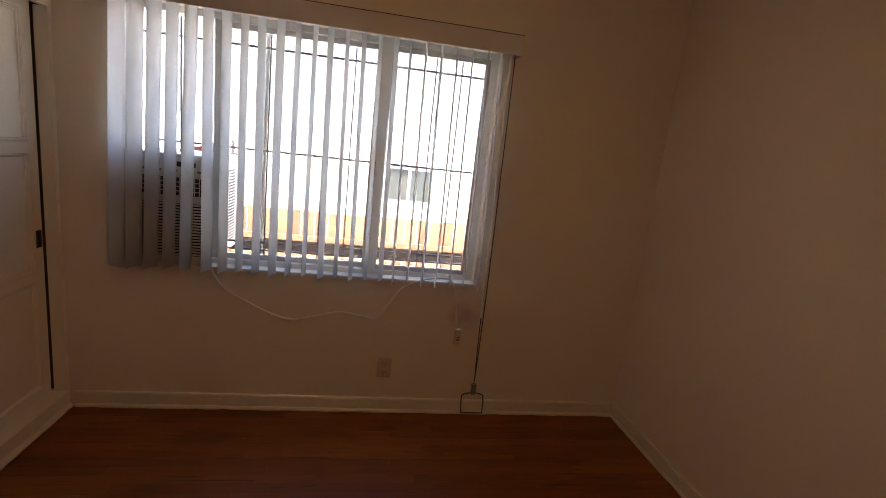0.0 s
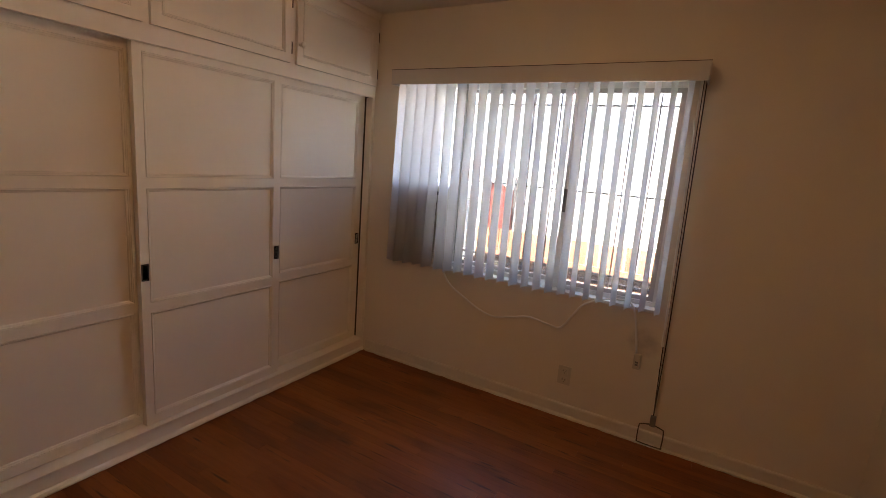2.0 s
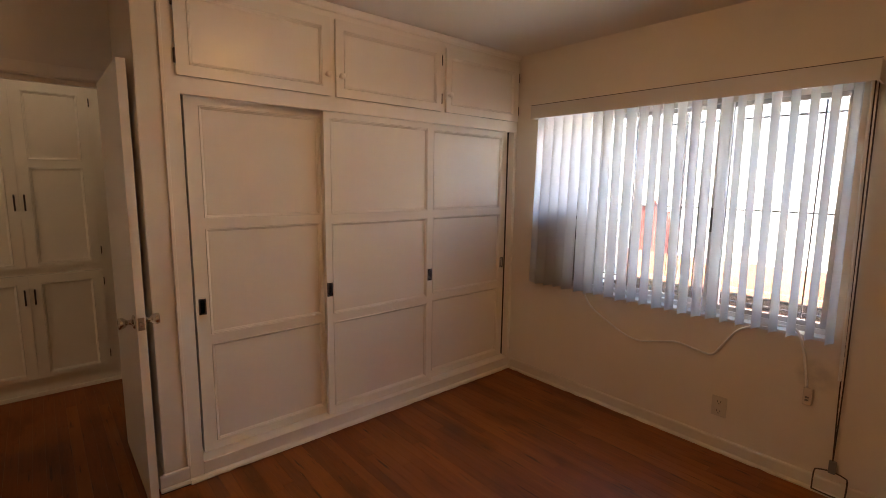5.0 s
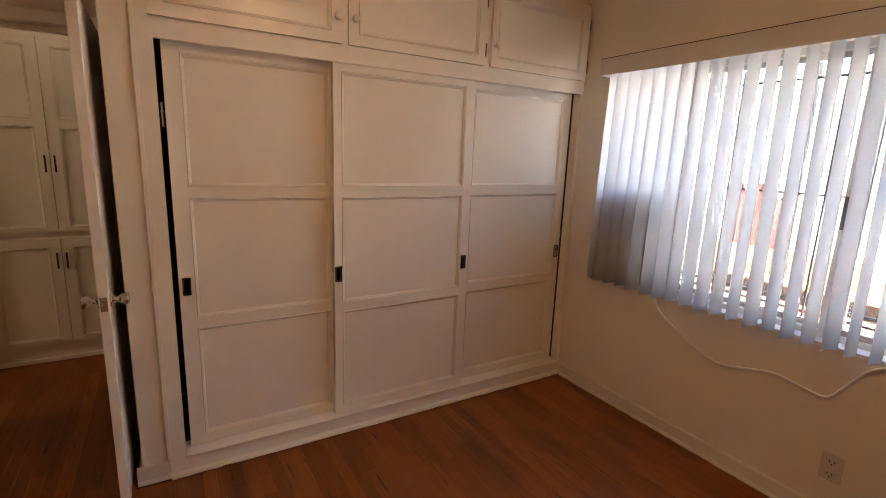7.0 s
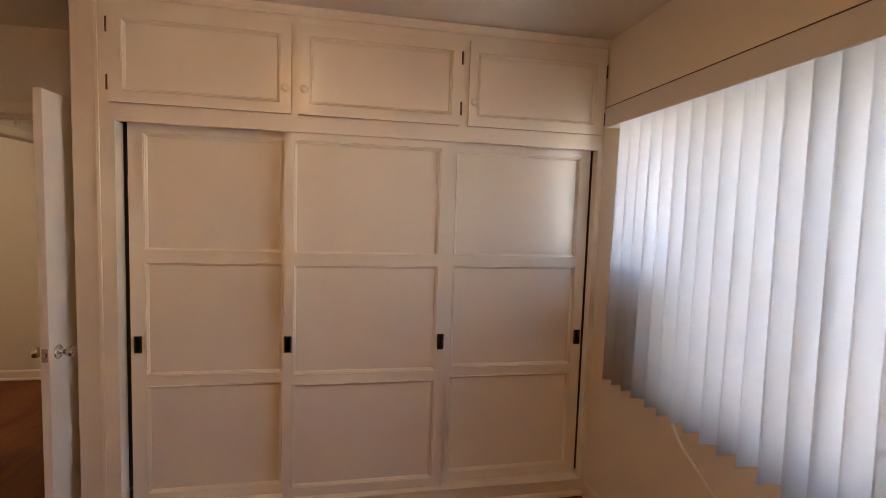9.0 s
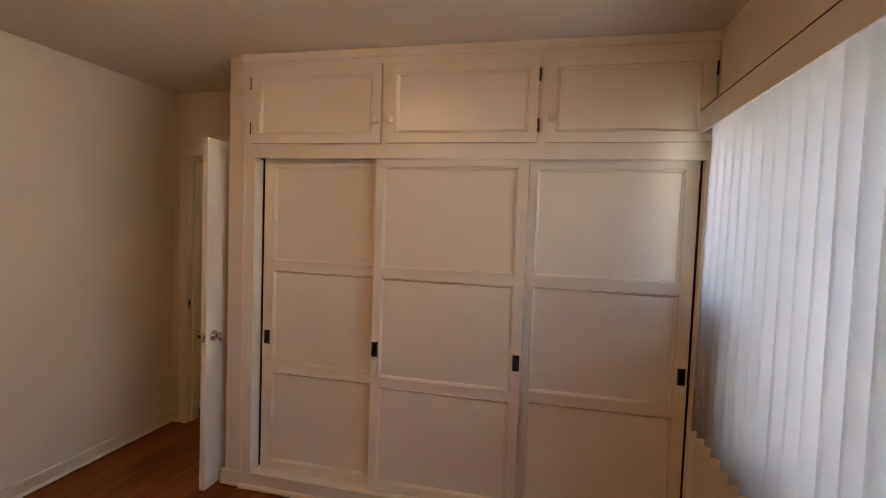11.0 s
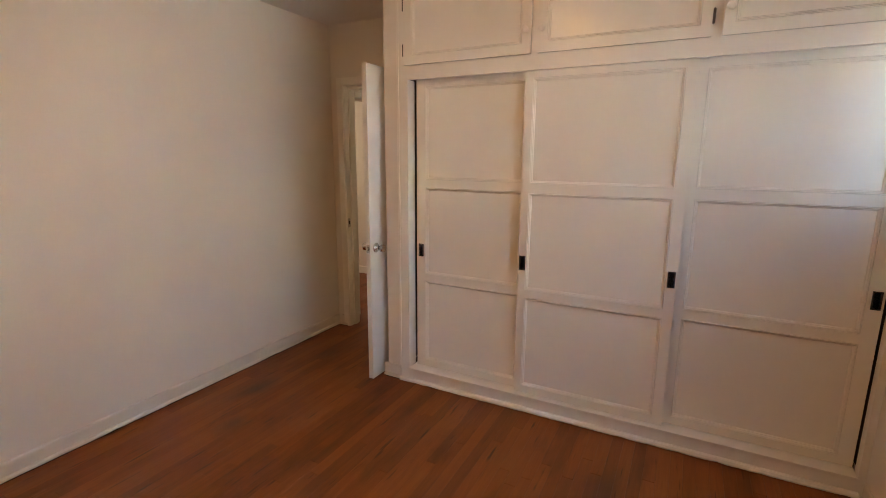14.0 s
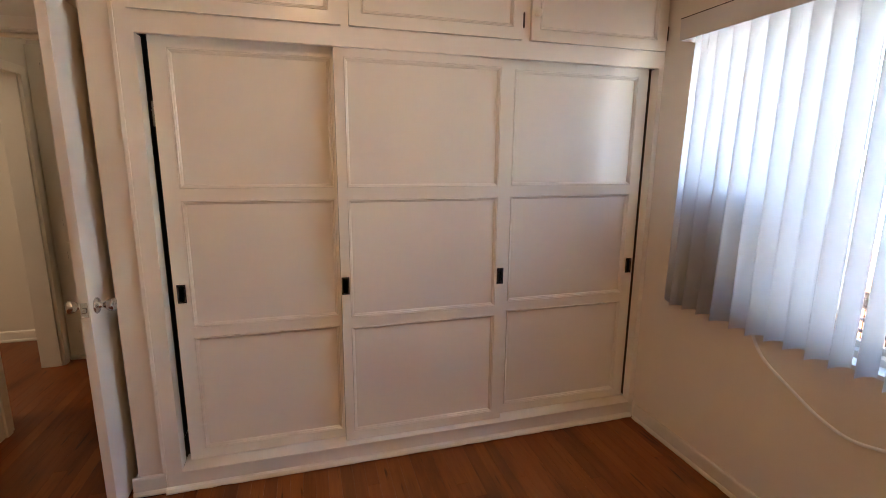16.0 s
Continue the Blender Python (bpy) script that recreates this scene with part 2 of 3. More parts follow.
GLOW = glow_material("lit_frosted_glass", (1.0, 0.56, 0.25), 3.2)
# Emission for the two fill lamps added beyond the doorway.
HALLFILL = glow_material("hall_fill_glow", (1.0, 0.76, 0.54), 0.5)
FARFILL = glow_material("far_room_fill_glow", (1.0, 0.76, 0.54), 5.0)
VALANCE = material("valance_vinyl", (0.64, 0.6, 0.55), 0.45, vary=0.05, big=3, fine=80, bump=0.04)
SLAT = slat_material()
GLASS = glass_material()
FLOORW = wood_material("stained_floor_wood", ((0.135, 0.034, 0.005), (0.235, 0.064, 0.010), (0.345, 0.108, 0.020)), 0, 0.4, worn=0.6, vary=0.36, spots=((-0.87, -0.70, 0.13, 0.75), (-0.53, -0.48, 0.11, 0.6), (-1.53, -0.65, 0.2, 0.6), (-0.95, 1.46, 0.15, 0.6), (-1.0, 0.12, 0.07, 0.5)))
# Fence wood darkened to near-black for the shadow band along the middle.
SHADEDRAILW = wood_material("shaded_rail_wood", ((0.02, 0.012, 0.008), (0.032, 0.018, 0.012), (0.045, 0.025, 0.016)), 0, 0.8)
FENCEW = wood_material("fence_wood", ((0.17, 0.065, 0.034), (0.27, 0.108, 0.058), (0.36, 0.16, 0.09)), 2, 0.8)


# ---- mesh helpers ----
def add_box(bm, x0, x1, y0, y1, z0, z1):
    v = [bm.verts.new((x, y, z)) for z in (z0, z1) for x, y in ((x0, y0), (x1, y0), (x1, y1), (x0, y1))]
    for f in ((3, 2, 1, 0), (4, 5, 6, 7), (0, 1, 5, 4), (1, 2, 6, 5), (2, 3, 7, 6), (3, 0, 4, 7)):
        bm.faces.new([v[i] for i in f])
    return v


def boxes(*dims, bevel=0.0, seg=2):
    bm = bmesh.new()
    for d in dims:
        add_box(bm, *d)
    if bevel:
        bmesh.ops.bevel(bm, geom=bm.edges[:], offset=bevel, segments=seg, affect="EDGES", profile=0.6)
    return bm


def finish(name, bm, mat, smooth=False):
    bmesh.ops.recalc_face_normals(bm, faces=bm.faces[:])
    me = bpy.data.meshes.new(name)
    bm.to_mesh(me)
    bm.free()
    if smooth:
        for f in me.polygons:
            f.use_smooth = True
    me.materials.append(mat)
    return new(name, me)


def part(name, bm, mat, parent=None, label="", smooth=False):
    ob = finish(name, bm, mat, smooth)
    if parent:
        ob.parent = parent
        ob.matrix_parent_inverse = parent.matrix_world.inverted()
    return tagged(ob, label)


def thing(name, x, y, z, label, category, group="", kind=""):
    e = new(name)
    e.empty_display_size = 0.05
    e.location = (x, y, z)
    bpy.context.view_layer.update()
    return tagged(e, label, category, group, kind)


def structure(name, bm, mat, label, category, smooth=False):
    return tagged(finish(name, bm, mat, smooth), label, category, kind="structure")


def lathe(bm, profile, origin, axis, seg=24):
    """Turned shape: profile of (along, radius) from origin along an axis vector."""
    a = Vector(axis).normalized()
    u = a.orthogonal().normalized()
    w = a.cross(u)
    rings = []
    for d, r in profile:
        rings.append([bm.verts.new(Vector(origin) + a * d + (u * math.cos(k * math.tau / seg) + w * math.sin(k * math.tau / seg)) * r) for k in range(seg)])
    for ra, rb in zip(rings, rings[1:]):
        for k in range(seg):
            bm.faces.new((ra[k], ra[(k + 1) % seg], rb[(k + 1) % seg], rb[k]))
    bm.faces.new(rings[0])
    bm.faces.new(rings[-1])
    return bm


def tube(bm, points, radius, seg=8):
    """A round tube along a smooth chain of points."""
    pts = [Vector(p) for p in points]
    rings = []
    up = Vector((0.123, 0.4, 0.9)).normalized()
    for i, p in enumerate(pts):
        d = (pts[min(i + 1, len(pts) - 1)] - pts[max(i - 1, 0)]).normalized()
        u = (up - d * up.dot(d)).normalized()
        w = d.cross(u)
        up = u
        rings.append([bm.verts.new(p + (u * math.cos(k * math.tau / seg) + w * math.sin(k * math.tau / seg)) * radius) for k in range(seg)])
    for ra, rb in zip(rings, rings[1:]):
        for k in range(seg):
            bm.faces.new((ra[k], ra[(k + 1) % seg], rb[(k + 1) % seg], rb[k]))
    bm.faces.new(rings[0])
    bm.faces.new(rings[-1])
    return bm


def smooth_chain(points, steps=8):
    """Catmull-Rom through the points."""
    p = [Vector(q) for q in points]
    p = [p[0] * 2 - p[1], *p, p[-1] * 2 - p[-2]]
    out = []
    for a, b, c, d in zip(p, p[1:], p[2:], p[3:]):
        for i in range(steps):
            t = i / steps
            out.append(0.5 * ((2 * b) + (c - a) * t + (2 * a - 5 * b + 4 * c - d) * t * t + (3 * b - a - 3 * c + d) * t ** 3))
    out.append(p[-2])
    return out


def extrude_profile(bm, profile, start, along, out, up=(0, 0, 1)):
    """A moulding: profile of (out, up) swept from start along a vector."""
    s, a, o, u = Vector(start), Vector(along), Vector(out), Vector(up)
    ra = [bm.verts.new(s + o * p + u * q) for p, q in profile]
    rb = [bm.verts.new(s + a + o * p + u * q) for p, q in profile]
    n = len(profile)
    for k in range(n):
        bm.faces.new((ra[k], ra[(k + 1) % n], rb[(k + 1) % n], rb[k]))
    bm.faces.new(ra)
    bm.faces.new(rb)
    return bm


# ---- the room ----
X_EAST, Y_SOUTH, Y_NORTH, X_DOOR, Z_CEIL = 1.64, -1.01, 2.50, -2.08, 2.51
WIN = (-1.20, 0.635, 0.80, 2.04)  # x0, x1, z0, z1
DOORWAY = (-0.878, -0.082, 2.042)  # y0, y1, head
XF = -1.435  # front of the wardrobe's face frame

structure("wall_north", boxes((-2.22, WIN[0], 2.5, 2.66, -0.1, 2.7), (WIN[1], 1.78, 2.5, 2.66, -0.1, 2.7), (WIN[0], WIN[1], 2.5, 2.66, -0.1, WIN[2]), (WIN[0], WIN[1], 2.5, 2.66, WIN[3], 2.7)), SMUDGED, "cream painted plaster wall with a wide window", "wall")
structure("wall_east", boxes((X_EAST, 1.78, -1.15, 2.5, -0.1, 2.7)), WALL, "plain cream painted plaster wall", "wall")
structure("wall_south", boxes((-2.20, 1.78, -1.15, Y_SOUTH, -0.1, 2.7)), WALL, "plain cream painted plaster wall", "wall")
structure("wall_west", boxes((-2.20, X_DOOR, Y_SOUTH, DOORWAY[0] - 0.02, -0.1, 2.7), (-2.20, X_DOOR, DOORWAY[1] + 0.02, 2.5, -0.1, 2.7), (-2.20, X_DOOR, DOORWAY[0] - 0.02, DOORWAY[1] + 0.02, DOORWAY[2] + 0.02, 2.7)), WALL, "cream painted plaster wall with a doorway", "wall")
structure("wall_partition", boxes((X_DOOR, -1.445, -0.05, 0.062, -0.1, 2.7), bevel=0.006), WALL, "narrow plaster end wall beside the wardrobe", "wall")
structure("ceiling", boxes((-2.2, 1.78, -1.15, 2.66, Z_CEIL, 2.75)), CEIL, "cream painted plaster ceiling", "ceiling")

BASE = [(0, 0), (0.021, 0), (0.022, 0.008), (0.017, 0.018), (0.0125, 0.021), (0.0125, 0.076), (0.0105, 0.084), (0.006, 0.088), (0, 0.088)]


def ragged_moulding(profile, start, along, out, seed):
    """Moulding run whose foot is chipped and uneven above the boards."""
    rg = random.Random(seed)
    a, o, p = Vector(along), Vector(out), Vector(start)
    n = max(2, int(a.length / 0.045))
    bm = bmesh.new()
    rings = []
    for k in range(n + 1):
        lift, push = rg.uniform(-0.0008, 0.0012) + (rg.uniform(0.002, 0.005) if rg.random() < 0.12 else 0), rg.uniform(-0.0006, 0.0006)
        ring = []
        for q, (u, w) in enumerate(profile):
            foot = q in (1, 2)
            ring.append(bm.verts.new(p + a * (k / n) + o * (u + (push if foot else 0)) + Vector((0, 0, w + (lift if q in (0, 1) else lift * 0.5 if foot else 0)))))
        rings.append(ring)
    m = len(profile)
    for ra, rb in zip(rings, rings[1:]):
        for q in range(m):
            bm.faces.new((ra[q], ra[(q + 1) % m], rb[(q + 1) % m], rb[q]))
    bm.faces.new(rings[0])
    bm.faces.new(rings[-1])
    return bm


def baseboard(start, along, out):
    bm = ragged_moulding(BASE, start, along, out, int(abs(start[0] * 100 + along[0] * 10 + along[1] * 7)))
    board = structure("baseboard", bm, BASEP, "cream painted baseboard with a shoe moulding", "baseboard")
    if start[2] > 0.004:
        # Near-black strip paints the dark of the gap below the moulding.
        part("gap_dark_strip", extrude_profile(bmesh.new(), [(0, 0), (0.0195, 0), (0.0195, 0.0055), (0, 0.0055)], (start[0], start[1], 0.0008), along, out), DARKSLOT, board, "near-black strip in place of the open joint's darkness")
    return board


baseboard((-1.405, 2.5, 0.001), (3.045, 0, 0), (0, -1, 0))
baseboard((X_EAST, -1.01, 0.001), (0, 3.51, 0), (-1, 0, 0))
baseboard((X_DOOR, Y_SOUTH, 0.006), (3.72, 0, 0), (0, 1, 0))
baseboard((X_DOOR, Y_SOUTH, 0.006), (0, 0.10, 0), (1, 0, 0))
baseboard((-1.445, -0.0715, 0.006), (0, 0.132, 0), (1, 0, 0))
baseboard((X_DOOR, -0.05, 0.006), (0.645, 0, 0), (0, -1, 0))


# ---- hall beyond the doorway ----
X_CAB, HALL_OPEN = -3.18, (-3.08, -2.36, 1.985)
structure("hall_wall_south", boxes((-4.0, HALL_OPEN[0], -1.13, Y_SOUTH, -0.1, 2.7), (HALL_OPEN[1], -2.20, -1.13, Y_SOUTH, -0.1, 2.7), (HALL_OPEN[0], HALL_OPEN[1], -1.13, Y_SOUTH, HALL_OPEN[2], 2.7)), WALL, "cream painted hall wall with a cased opening", "wall")
structure("hall_wall_west", boxes((-3.9, -3.24, Y_SOUTH, 0.9, 2.185, 2.7), (-3.9, -3.24, 0.0, 0.9, -0.1, 2.185), (-3.9, -3.78, Y_SOUTH, 0.0, -0.1, 2.185)), WALL, "cream painted hall wall around built-in cupboards", "wall")
structure("hall_wall_north", boxes((-3.9, -2.2, 0.9, 1.0, -0.1, 2.7)), WALL, "plain cream hall wall", "wall")
structure("hall_ceiling", boxes((-4.0, -2.2, -1.15, 1.0, 2.5, 2.7)), CEIL, "cream painted hall ceiling", "ceiling")
structure("far_room_wall_west", boxes((-3.82, -3.69, -4.2, -1.13, -0.1, 2.7)), WALL, "plain cream wall of the next room", "wall")
structure("far_room_wall_south", boxes((-3.82, -0.4, -4.34, -4.2, -0.1, 2.7)), WALL, "plain cream wall of the next room", "wall")
structure("far_room_wall_east", boxes((-0.5, -0.4, -4.2, -1.15, -0.1, 2.7)), WALL, "plain cream wall of the next room", "wall")
structure("far_room_ceiling", boxes((-3.82, -0.4, -4.34, -1.13, 2.5, 2.7)), CEIL, "cream painted ceiling of the next room", "ceiling")
bm = extrude_profile(bmesh.new(), BASE, (-3.69, -4.2, 0.001), (0, 3.07, 0), (1, 0, 0))
structure("baseboard", bm, TRIM, "cream painted baseboard in the next room", "baseboard")


def casing_frame(name, label, parts):
    top = thing(name, *parts[0][1][0:1], parts[0][1][2], 0, label, "door frame", kind="structure")
    for pname, d in parts:
        part(pname, boxes(d, bevel=0.003), TRIM, top)
    return top


fr = casing_frame("door_frame", "cream painted wooden door frame with slim casing", [
    ("jamb", (-2.205, -2.075, DOORWAY[0] - 0.02, DOORWAY[0], 0, DOORWAY[2])),
    ("jamb", (-2.205, -2.075, DOORWAY[1], DOORWAY[1] + 0.02, 0, DOORWAY[2])),
    ("head", (-2.205, -2.075, DOORWAY[0] - 0.02, DOORWAY[1] + 0.02, DOORWAY[2], DOORWAY[2] + 0.02)),
    ("stop", (-2.17, -2.125, DOORWAY[0], DOORWAY[0] + 0.012, 0, DOORWAY[2])),
    ("stop", (-2.17, -2.125, DOORWAY[0] + 0.012, DOORWAY[1], DOORWAY[2] - 0.022, DOORWAY[2])),
    ("hook", (-2.165, -2.15, -0.70, -0.682, DOORWAY[2] - 0.05, DOORWAY[2] - 0.022)),
    ("casing", (-2.08, -2.066, DOORWAY[0] - 0.065, DOORWAY[0] - 0.006, 0.001, DOORWAY[2] + 0.06)),
    ("casing", (-2.08, -2.066, DOORWAY[1] + 0.006, -0.052, 0.001, DOORWAY[2] + 0.06)),
    ("casing", (-2.08, -2.066, DOORWAY[0] - 0.006, DOORWAY[1] + 0.006, DOORWAY[2] + 0.006, DOORWAY[2] + 0.06))])
strike = part("strike_plate", boxes((-2.11, -2.078, DOORWAY[0], DOORWAY[0] + 0.003, 0.89, 0.965), bevel=0.001), CHROME, fr, "worn metal strike plate")
part("strike_hole", boxes((-2.102, -2.088, DOORWAY[0] + 0.003, DOORWAY[0] + 0.0036, 0.913, 0.943)), DARKSLOT, strike)
casing_frame("hall_opening_frame", "cream painted casing round the hall opening", [
    ("casing", (HALL_OPEN[0] - 0.06, HALL_OPEN[0] + 0.004, -1.01, -0.992, 0.001, HALL_OPEN[2] + 0.05)),
    ("jamb", (HALL_OPEN[0], HALL_OPEN[0] + 0.018, -1.135, -1.012, 0.001, HALL_OPEN[2])),
    ("casing", (HALL_OPEN[1] - 0.004, HALL_OPEN[1] + 0.06, -1.01, -0.992, 0.001, HALL_OPEN[2] + 0.05)),
    ("head", (HALL_OPEN[0] + 0.006, HALL_OPEN[1] - 0.006, -1.01, -0.988, HALL_OPEN[2] - 0.004, HALL_OPEN[2] + 0.05))])


# ---- doors with sunk panels (faces turned to +x) ----
def sunk_panel(y0, y1, z0, z1, x, depth=0.011):
    """Panel sunk behind a sloped and stepped moulding, inside the frame's edge."""
    bm = bmesh.new()
    rings = []
    steps = ((0.0, 0.0), (0.0008, -0.004), (0.002, -0.004), (0.0026, 0.0006), (0.0045, 0.0016), (0.0065, 0.0008), (0.0082, -0.0012), (0.0092, -0.004),
             (0.0104, -0.0042), (0.0125, -0.0052), (0.0148, -0.0076), (0.0162, -0.0102), (0.0166, -depth))
    for inset, dx in steps:
        rings.append([bm.verts.new((x + dx, y, z)) for y, z in ((y0 + inset, z0 + inset), (y1 - inset, z0 + inset), (y1 - inset, z1 - inset), (y0 + inset, z1 - inset))])
    for ra, rb in zip(rings, rings[1:]):
        for k in range(4):
            bm.faces.new((ra[k], ra[(k + 1) % 4], rb[(k + 1) % 4], rb[k]))
    bm.faces.new(rings[-1])
    back = [bm.verts.new((x - 0.016, v.co.y, v.co.z)) for v in rings[0]]
    for k in range(4):
        bm.faces.new((rings[0][k], rings[0][(k + 1) % 4], back[(k + 1) % 4], back[k]))
    bm.faces.new(back)
    return bm


def framed_door(name, parent, label, y0, y1, z0, z1, x, thick, panels):
    """A door of stiles and rails (one mesh) with sunk panels as parts. panels: (y0, y1) and a list of (z0, z1)."""
    (p0, p1), zs = panels
    dims = [(x - thick, x, y0, p0, z0, z1), (x - thick, x, p1, y1, z0, z1)]
    edges = [z0, *[v for pair in zs for v in pair], z1]
    for a, b in zip(edges[::2], edges[1::2]):
        dims.append((x - thick, x, p0, p1, a, b))
    bm = boxes(*dims)
    bmesh.ops.remove_doubles(bm, verts=bm.verts[:], dist=0.0005)
    door = part(name, bm, DOORP, parent, label)
    for a, b in zs:
        part("panel", sunk_panel(p0, p1, a, b, x - 0.0005), DOORP, door)
    return door


def cup_pull(door, y, z, x):
    """Oblong dark recessed finger pull."""
    bm = bmesh.new()
    rings = []
    for w, h, dx in ((0.0175, 0.041, 0.0), (0.0175, 0.041, 0.0025), (0.0125, 0.036, 0.003), (0.0115, 0.035, -0.004), (0.009, 0.03, -0.0065)):
        rings.append([bm.verts.new((x + dx, y + sy * w, z + sz * h)) for sy, sz in ((-1, -1), (1, -1), (1, 1), (-1, 1))])
    for ra, rb in zip(rings, rings[1:]):
        for k in range(4):
            bm.faces.new((ra[k], ra[(k + 1) % 4], rb[(k + 1) % 4], rb[k]))
    bm.faces.new(rings[-1])
    bm.faces.new(rings[0])
    lathe(bm, [(0, 0.003), (0.0012, 0.0025)], (x + 0.003, y, z - 0.034), (1, 0, 0), 10)
    return part("finger_pull", bm, BRONZE, door, "dark bronze recessed finger pull")


def small_knob(door, y, z, x):
    bm = lathe(bmesh.new(), [(0, 0.011), (0.004, 0.011), (0.007, 0.007), (0.014, 0.0075), (0.018, 0.014), (0.024, 0.0175), (0.030, 0.0165), (0.034, 0.011), (0.0355, 0.004)], (x, y, z), (1, 0, 0), 20)
    return part("knob", bm, TRIM, door, "round painted wooden knob", smooth=True)


def leaf_hinge(door, y, z, x, size=0.03):
    bm = boxes((x, x + 0.002, y - 0.006, y + 0.006, z - size, z + size), bevel=0.0006, seg=1)
    lathe(bm, [(-size - 0.004, 0.002), (-size, 0.0042), (size, 0.0042), (size + 0.004, 0.002)], (x + 0.003, y, z), (0, 0, 1), 10)
    return part("hinge", bm, RUST, door, "worn dark metal hinge")


# ---- the wardrobe ----
wardrobe = thing("wardrobe", -1.7, 1.28, 0, "cream painted built-in wardrobe with sliding panelled doors", "wardrobe")
part("face_frame", boxes((XF - 0.03, XF, 0.062, 0.126, 0.0, 2.472), (XF - 0.03, XF, 2.472, 2.5, 0.0, 2.472), (XF - 0.03, XF, 0.126, 2.472, 1.938, 2.022), (XF - 0.03, XF, 0.126, 2.472, 2.43, 2.472), (XF - 0.03, XF, 0.868, 0.932, 2.022, 2.43), (XF - 0.03, XF, 1.688, 1.752, 2.022, 2.43)), TRIM, wardrobe)
part("edge_strip", boxes((-1.443, XF + 0.004, 0.05, 0.066, 0.098, 2.472), bevel=0.0025), TRIM, wardrobe)
part("base", boxes((XF - 0.03, XF + 0.006, 0.126, 2.472, 0.0, 0.088)), TRIM, wardrobe)
part("shoe_moulding", ragged_moulding([(0, 0), (0.017, 0), (0.018, 0.008), (0.012, 0.02), (0.004, 0.026), (0, 0.026)], (XF + 0.006, 0.06, 0.004), (0, 2.42, 0), (1, 0, 0), 21), TRIM, wardrobe)
part("sill", boxes((-1.56, XF + 0.012, 0.126, 2.472, 0.088, 0.1), bevel=0.003), TRIM, wardrobe)
part("crown_moulding", extrude_profile(bmesh.new(), [(0, 0), (0.010, 0.0), (0.012, 0.006), (0.014, 0.012), (0.019, 0.018), (0.024, 0.028), (0.026, 0.0375), (0, 0.0375)], (XF, 0.045, 2.472), (0, 2.455, 0), (1, 0, 0)), TRIM, wardrobe)
for d in ((-1.517, XF - 0.03, 0.118, 0.126, 0.1, 1.938), (-1.492, XF - 0.03, 2.4735, 2.482, 0.1, 1.938), (-1.565, XF - 0.03, 0.126, 2.472, 1.975, 1.985)):
    part("jamb", boxes(d), TRIM, wardrobe)
# Lining coloured so that the door gaps show as deep shade.
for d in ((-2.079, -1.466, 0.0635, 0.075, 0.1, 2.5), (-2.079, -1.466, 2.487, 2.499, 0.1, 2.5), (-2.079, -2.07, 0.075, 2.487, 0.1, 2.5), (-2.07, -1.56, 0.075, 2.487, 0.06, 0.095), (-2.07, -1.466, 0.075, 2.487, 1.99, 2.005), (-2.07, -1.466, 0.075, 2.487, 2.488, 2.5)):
    part("lining_board", boxes(d), CLOSETSHADE, wardrobe, "interior board coloured near-black for the unlit wardrobe")
part("track_hanger", boxes((-1.535, -1.53, 0.134, 0.142, 1.60, 1.70), (-1.537, -1.528, 0.132, 0.144, 1.66, 1.668), bevel=0.001), CHROME, wardrobe, "worn steel track hanger")
Z3 = [(0.15, 0.694), (0.742, 1.298), (1.348, 1.902)]
for y0, y1, p0, p1, x, pulls in ((0.150, 0.905, 0.213, 0.842, -1.500, (0.181,)), (0.853, 1.668, 0.893, 1.618, -1.456, (0.873, 1.643)), (1.620, 2.465, 1.706, 2.405, -1.500, (2.438,))):
    d = framed_door("sliding_door", wardrobe, "cream sliding door with three sunk panels", y0, y1, 0.104, 1.965, x, 0.035, ((p0, p1), Z3))
    for y in pulls:
        cup_pull(d, y, 0.898, x)
for y0, y1, p0, p1, ky, hy in ((0.112, 0.884, 0.165, 0.836, 0.860, 0.108), (0.918, 1.698, 0.968, 1.655, 0.944, 1.703), (1.742, 2.484, 1.785, 2.43, 1.764, 2.489)):
    d = framed_door("upper_door", wardrobe, "cream overhead cupboard door with a sunk panel", y0, y1, 2.017, 2.435, XF + 0.021, 0.0195, ((p0, p1), [(2.066, 2.380)]))
    small_knob(d, ky, 2.13, XF + 0.021)
    leaf_hinge(d, hy, 2.10, XF + 0.016)
    leaf_hinge(d, hy, 2.347, XF + 0.016)


# ---- the room door, standing open ----
def knob_side(door, x, y, z, side):
    prof = [(0, 0.032), (0.003, 0.032), (0.007, 0.028), (0.010, 0.015), (0.018, 0.0105), (0.028, 0.0115), (0.034, 0.018), (0.044, 0.0245), (0.056, 0.0262), (0.062, 0.024), (0.063, 0.0135), (0.058, 0.011), (0.058, 0.004)]
    return part("door_knob", lathe(bmesh.new(), prof, (x, y, z), (0, side, 0), 28), CHROME, door, "worn chrome door knob", smooth=True)


LEAF = (-2.074, -1.326, -0.129, -0.094)
door = thing("door_1", -2.074, -0.094, 0, "cream painted flush door standing open into the room", "door", kind="structure")
part("leaf", boxes((LEAF[0], LEAF[1], LEAF[2], LEAF[3], 0.01, 2.036), bevel=0.002), LEAFP, door)
knob_side(door, -1.388, LEAF[2], 0.905, -1)
knob_side(door, -1.388, LEAF[3], 0.905, 1)
lp = part("latch_plate", boxes((LEAF[1], LEAF[1] + 0.0015, -0.124, -0.099, 0.876, 0.934), bevel=0.0006, seg=1), CHROME, door, "worn metal latch plate")
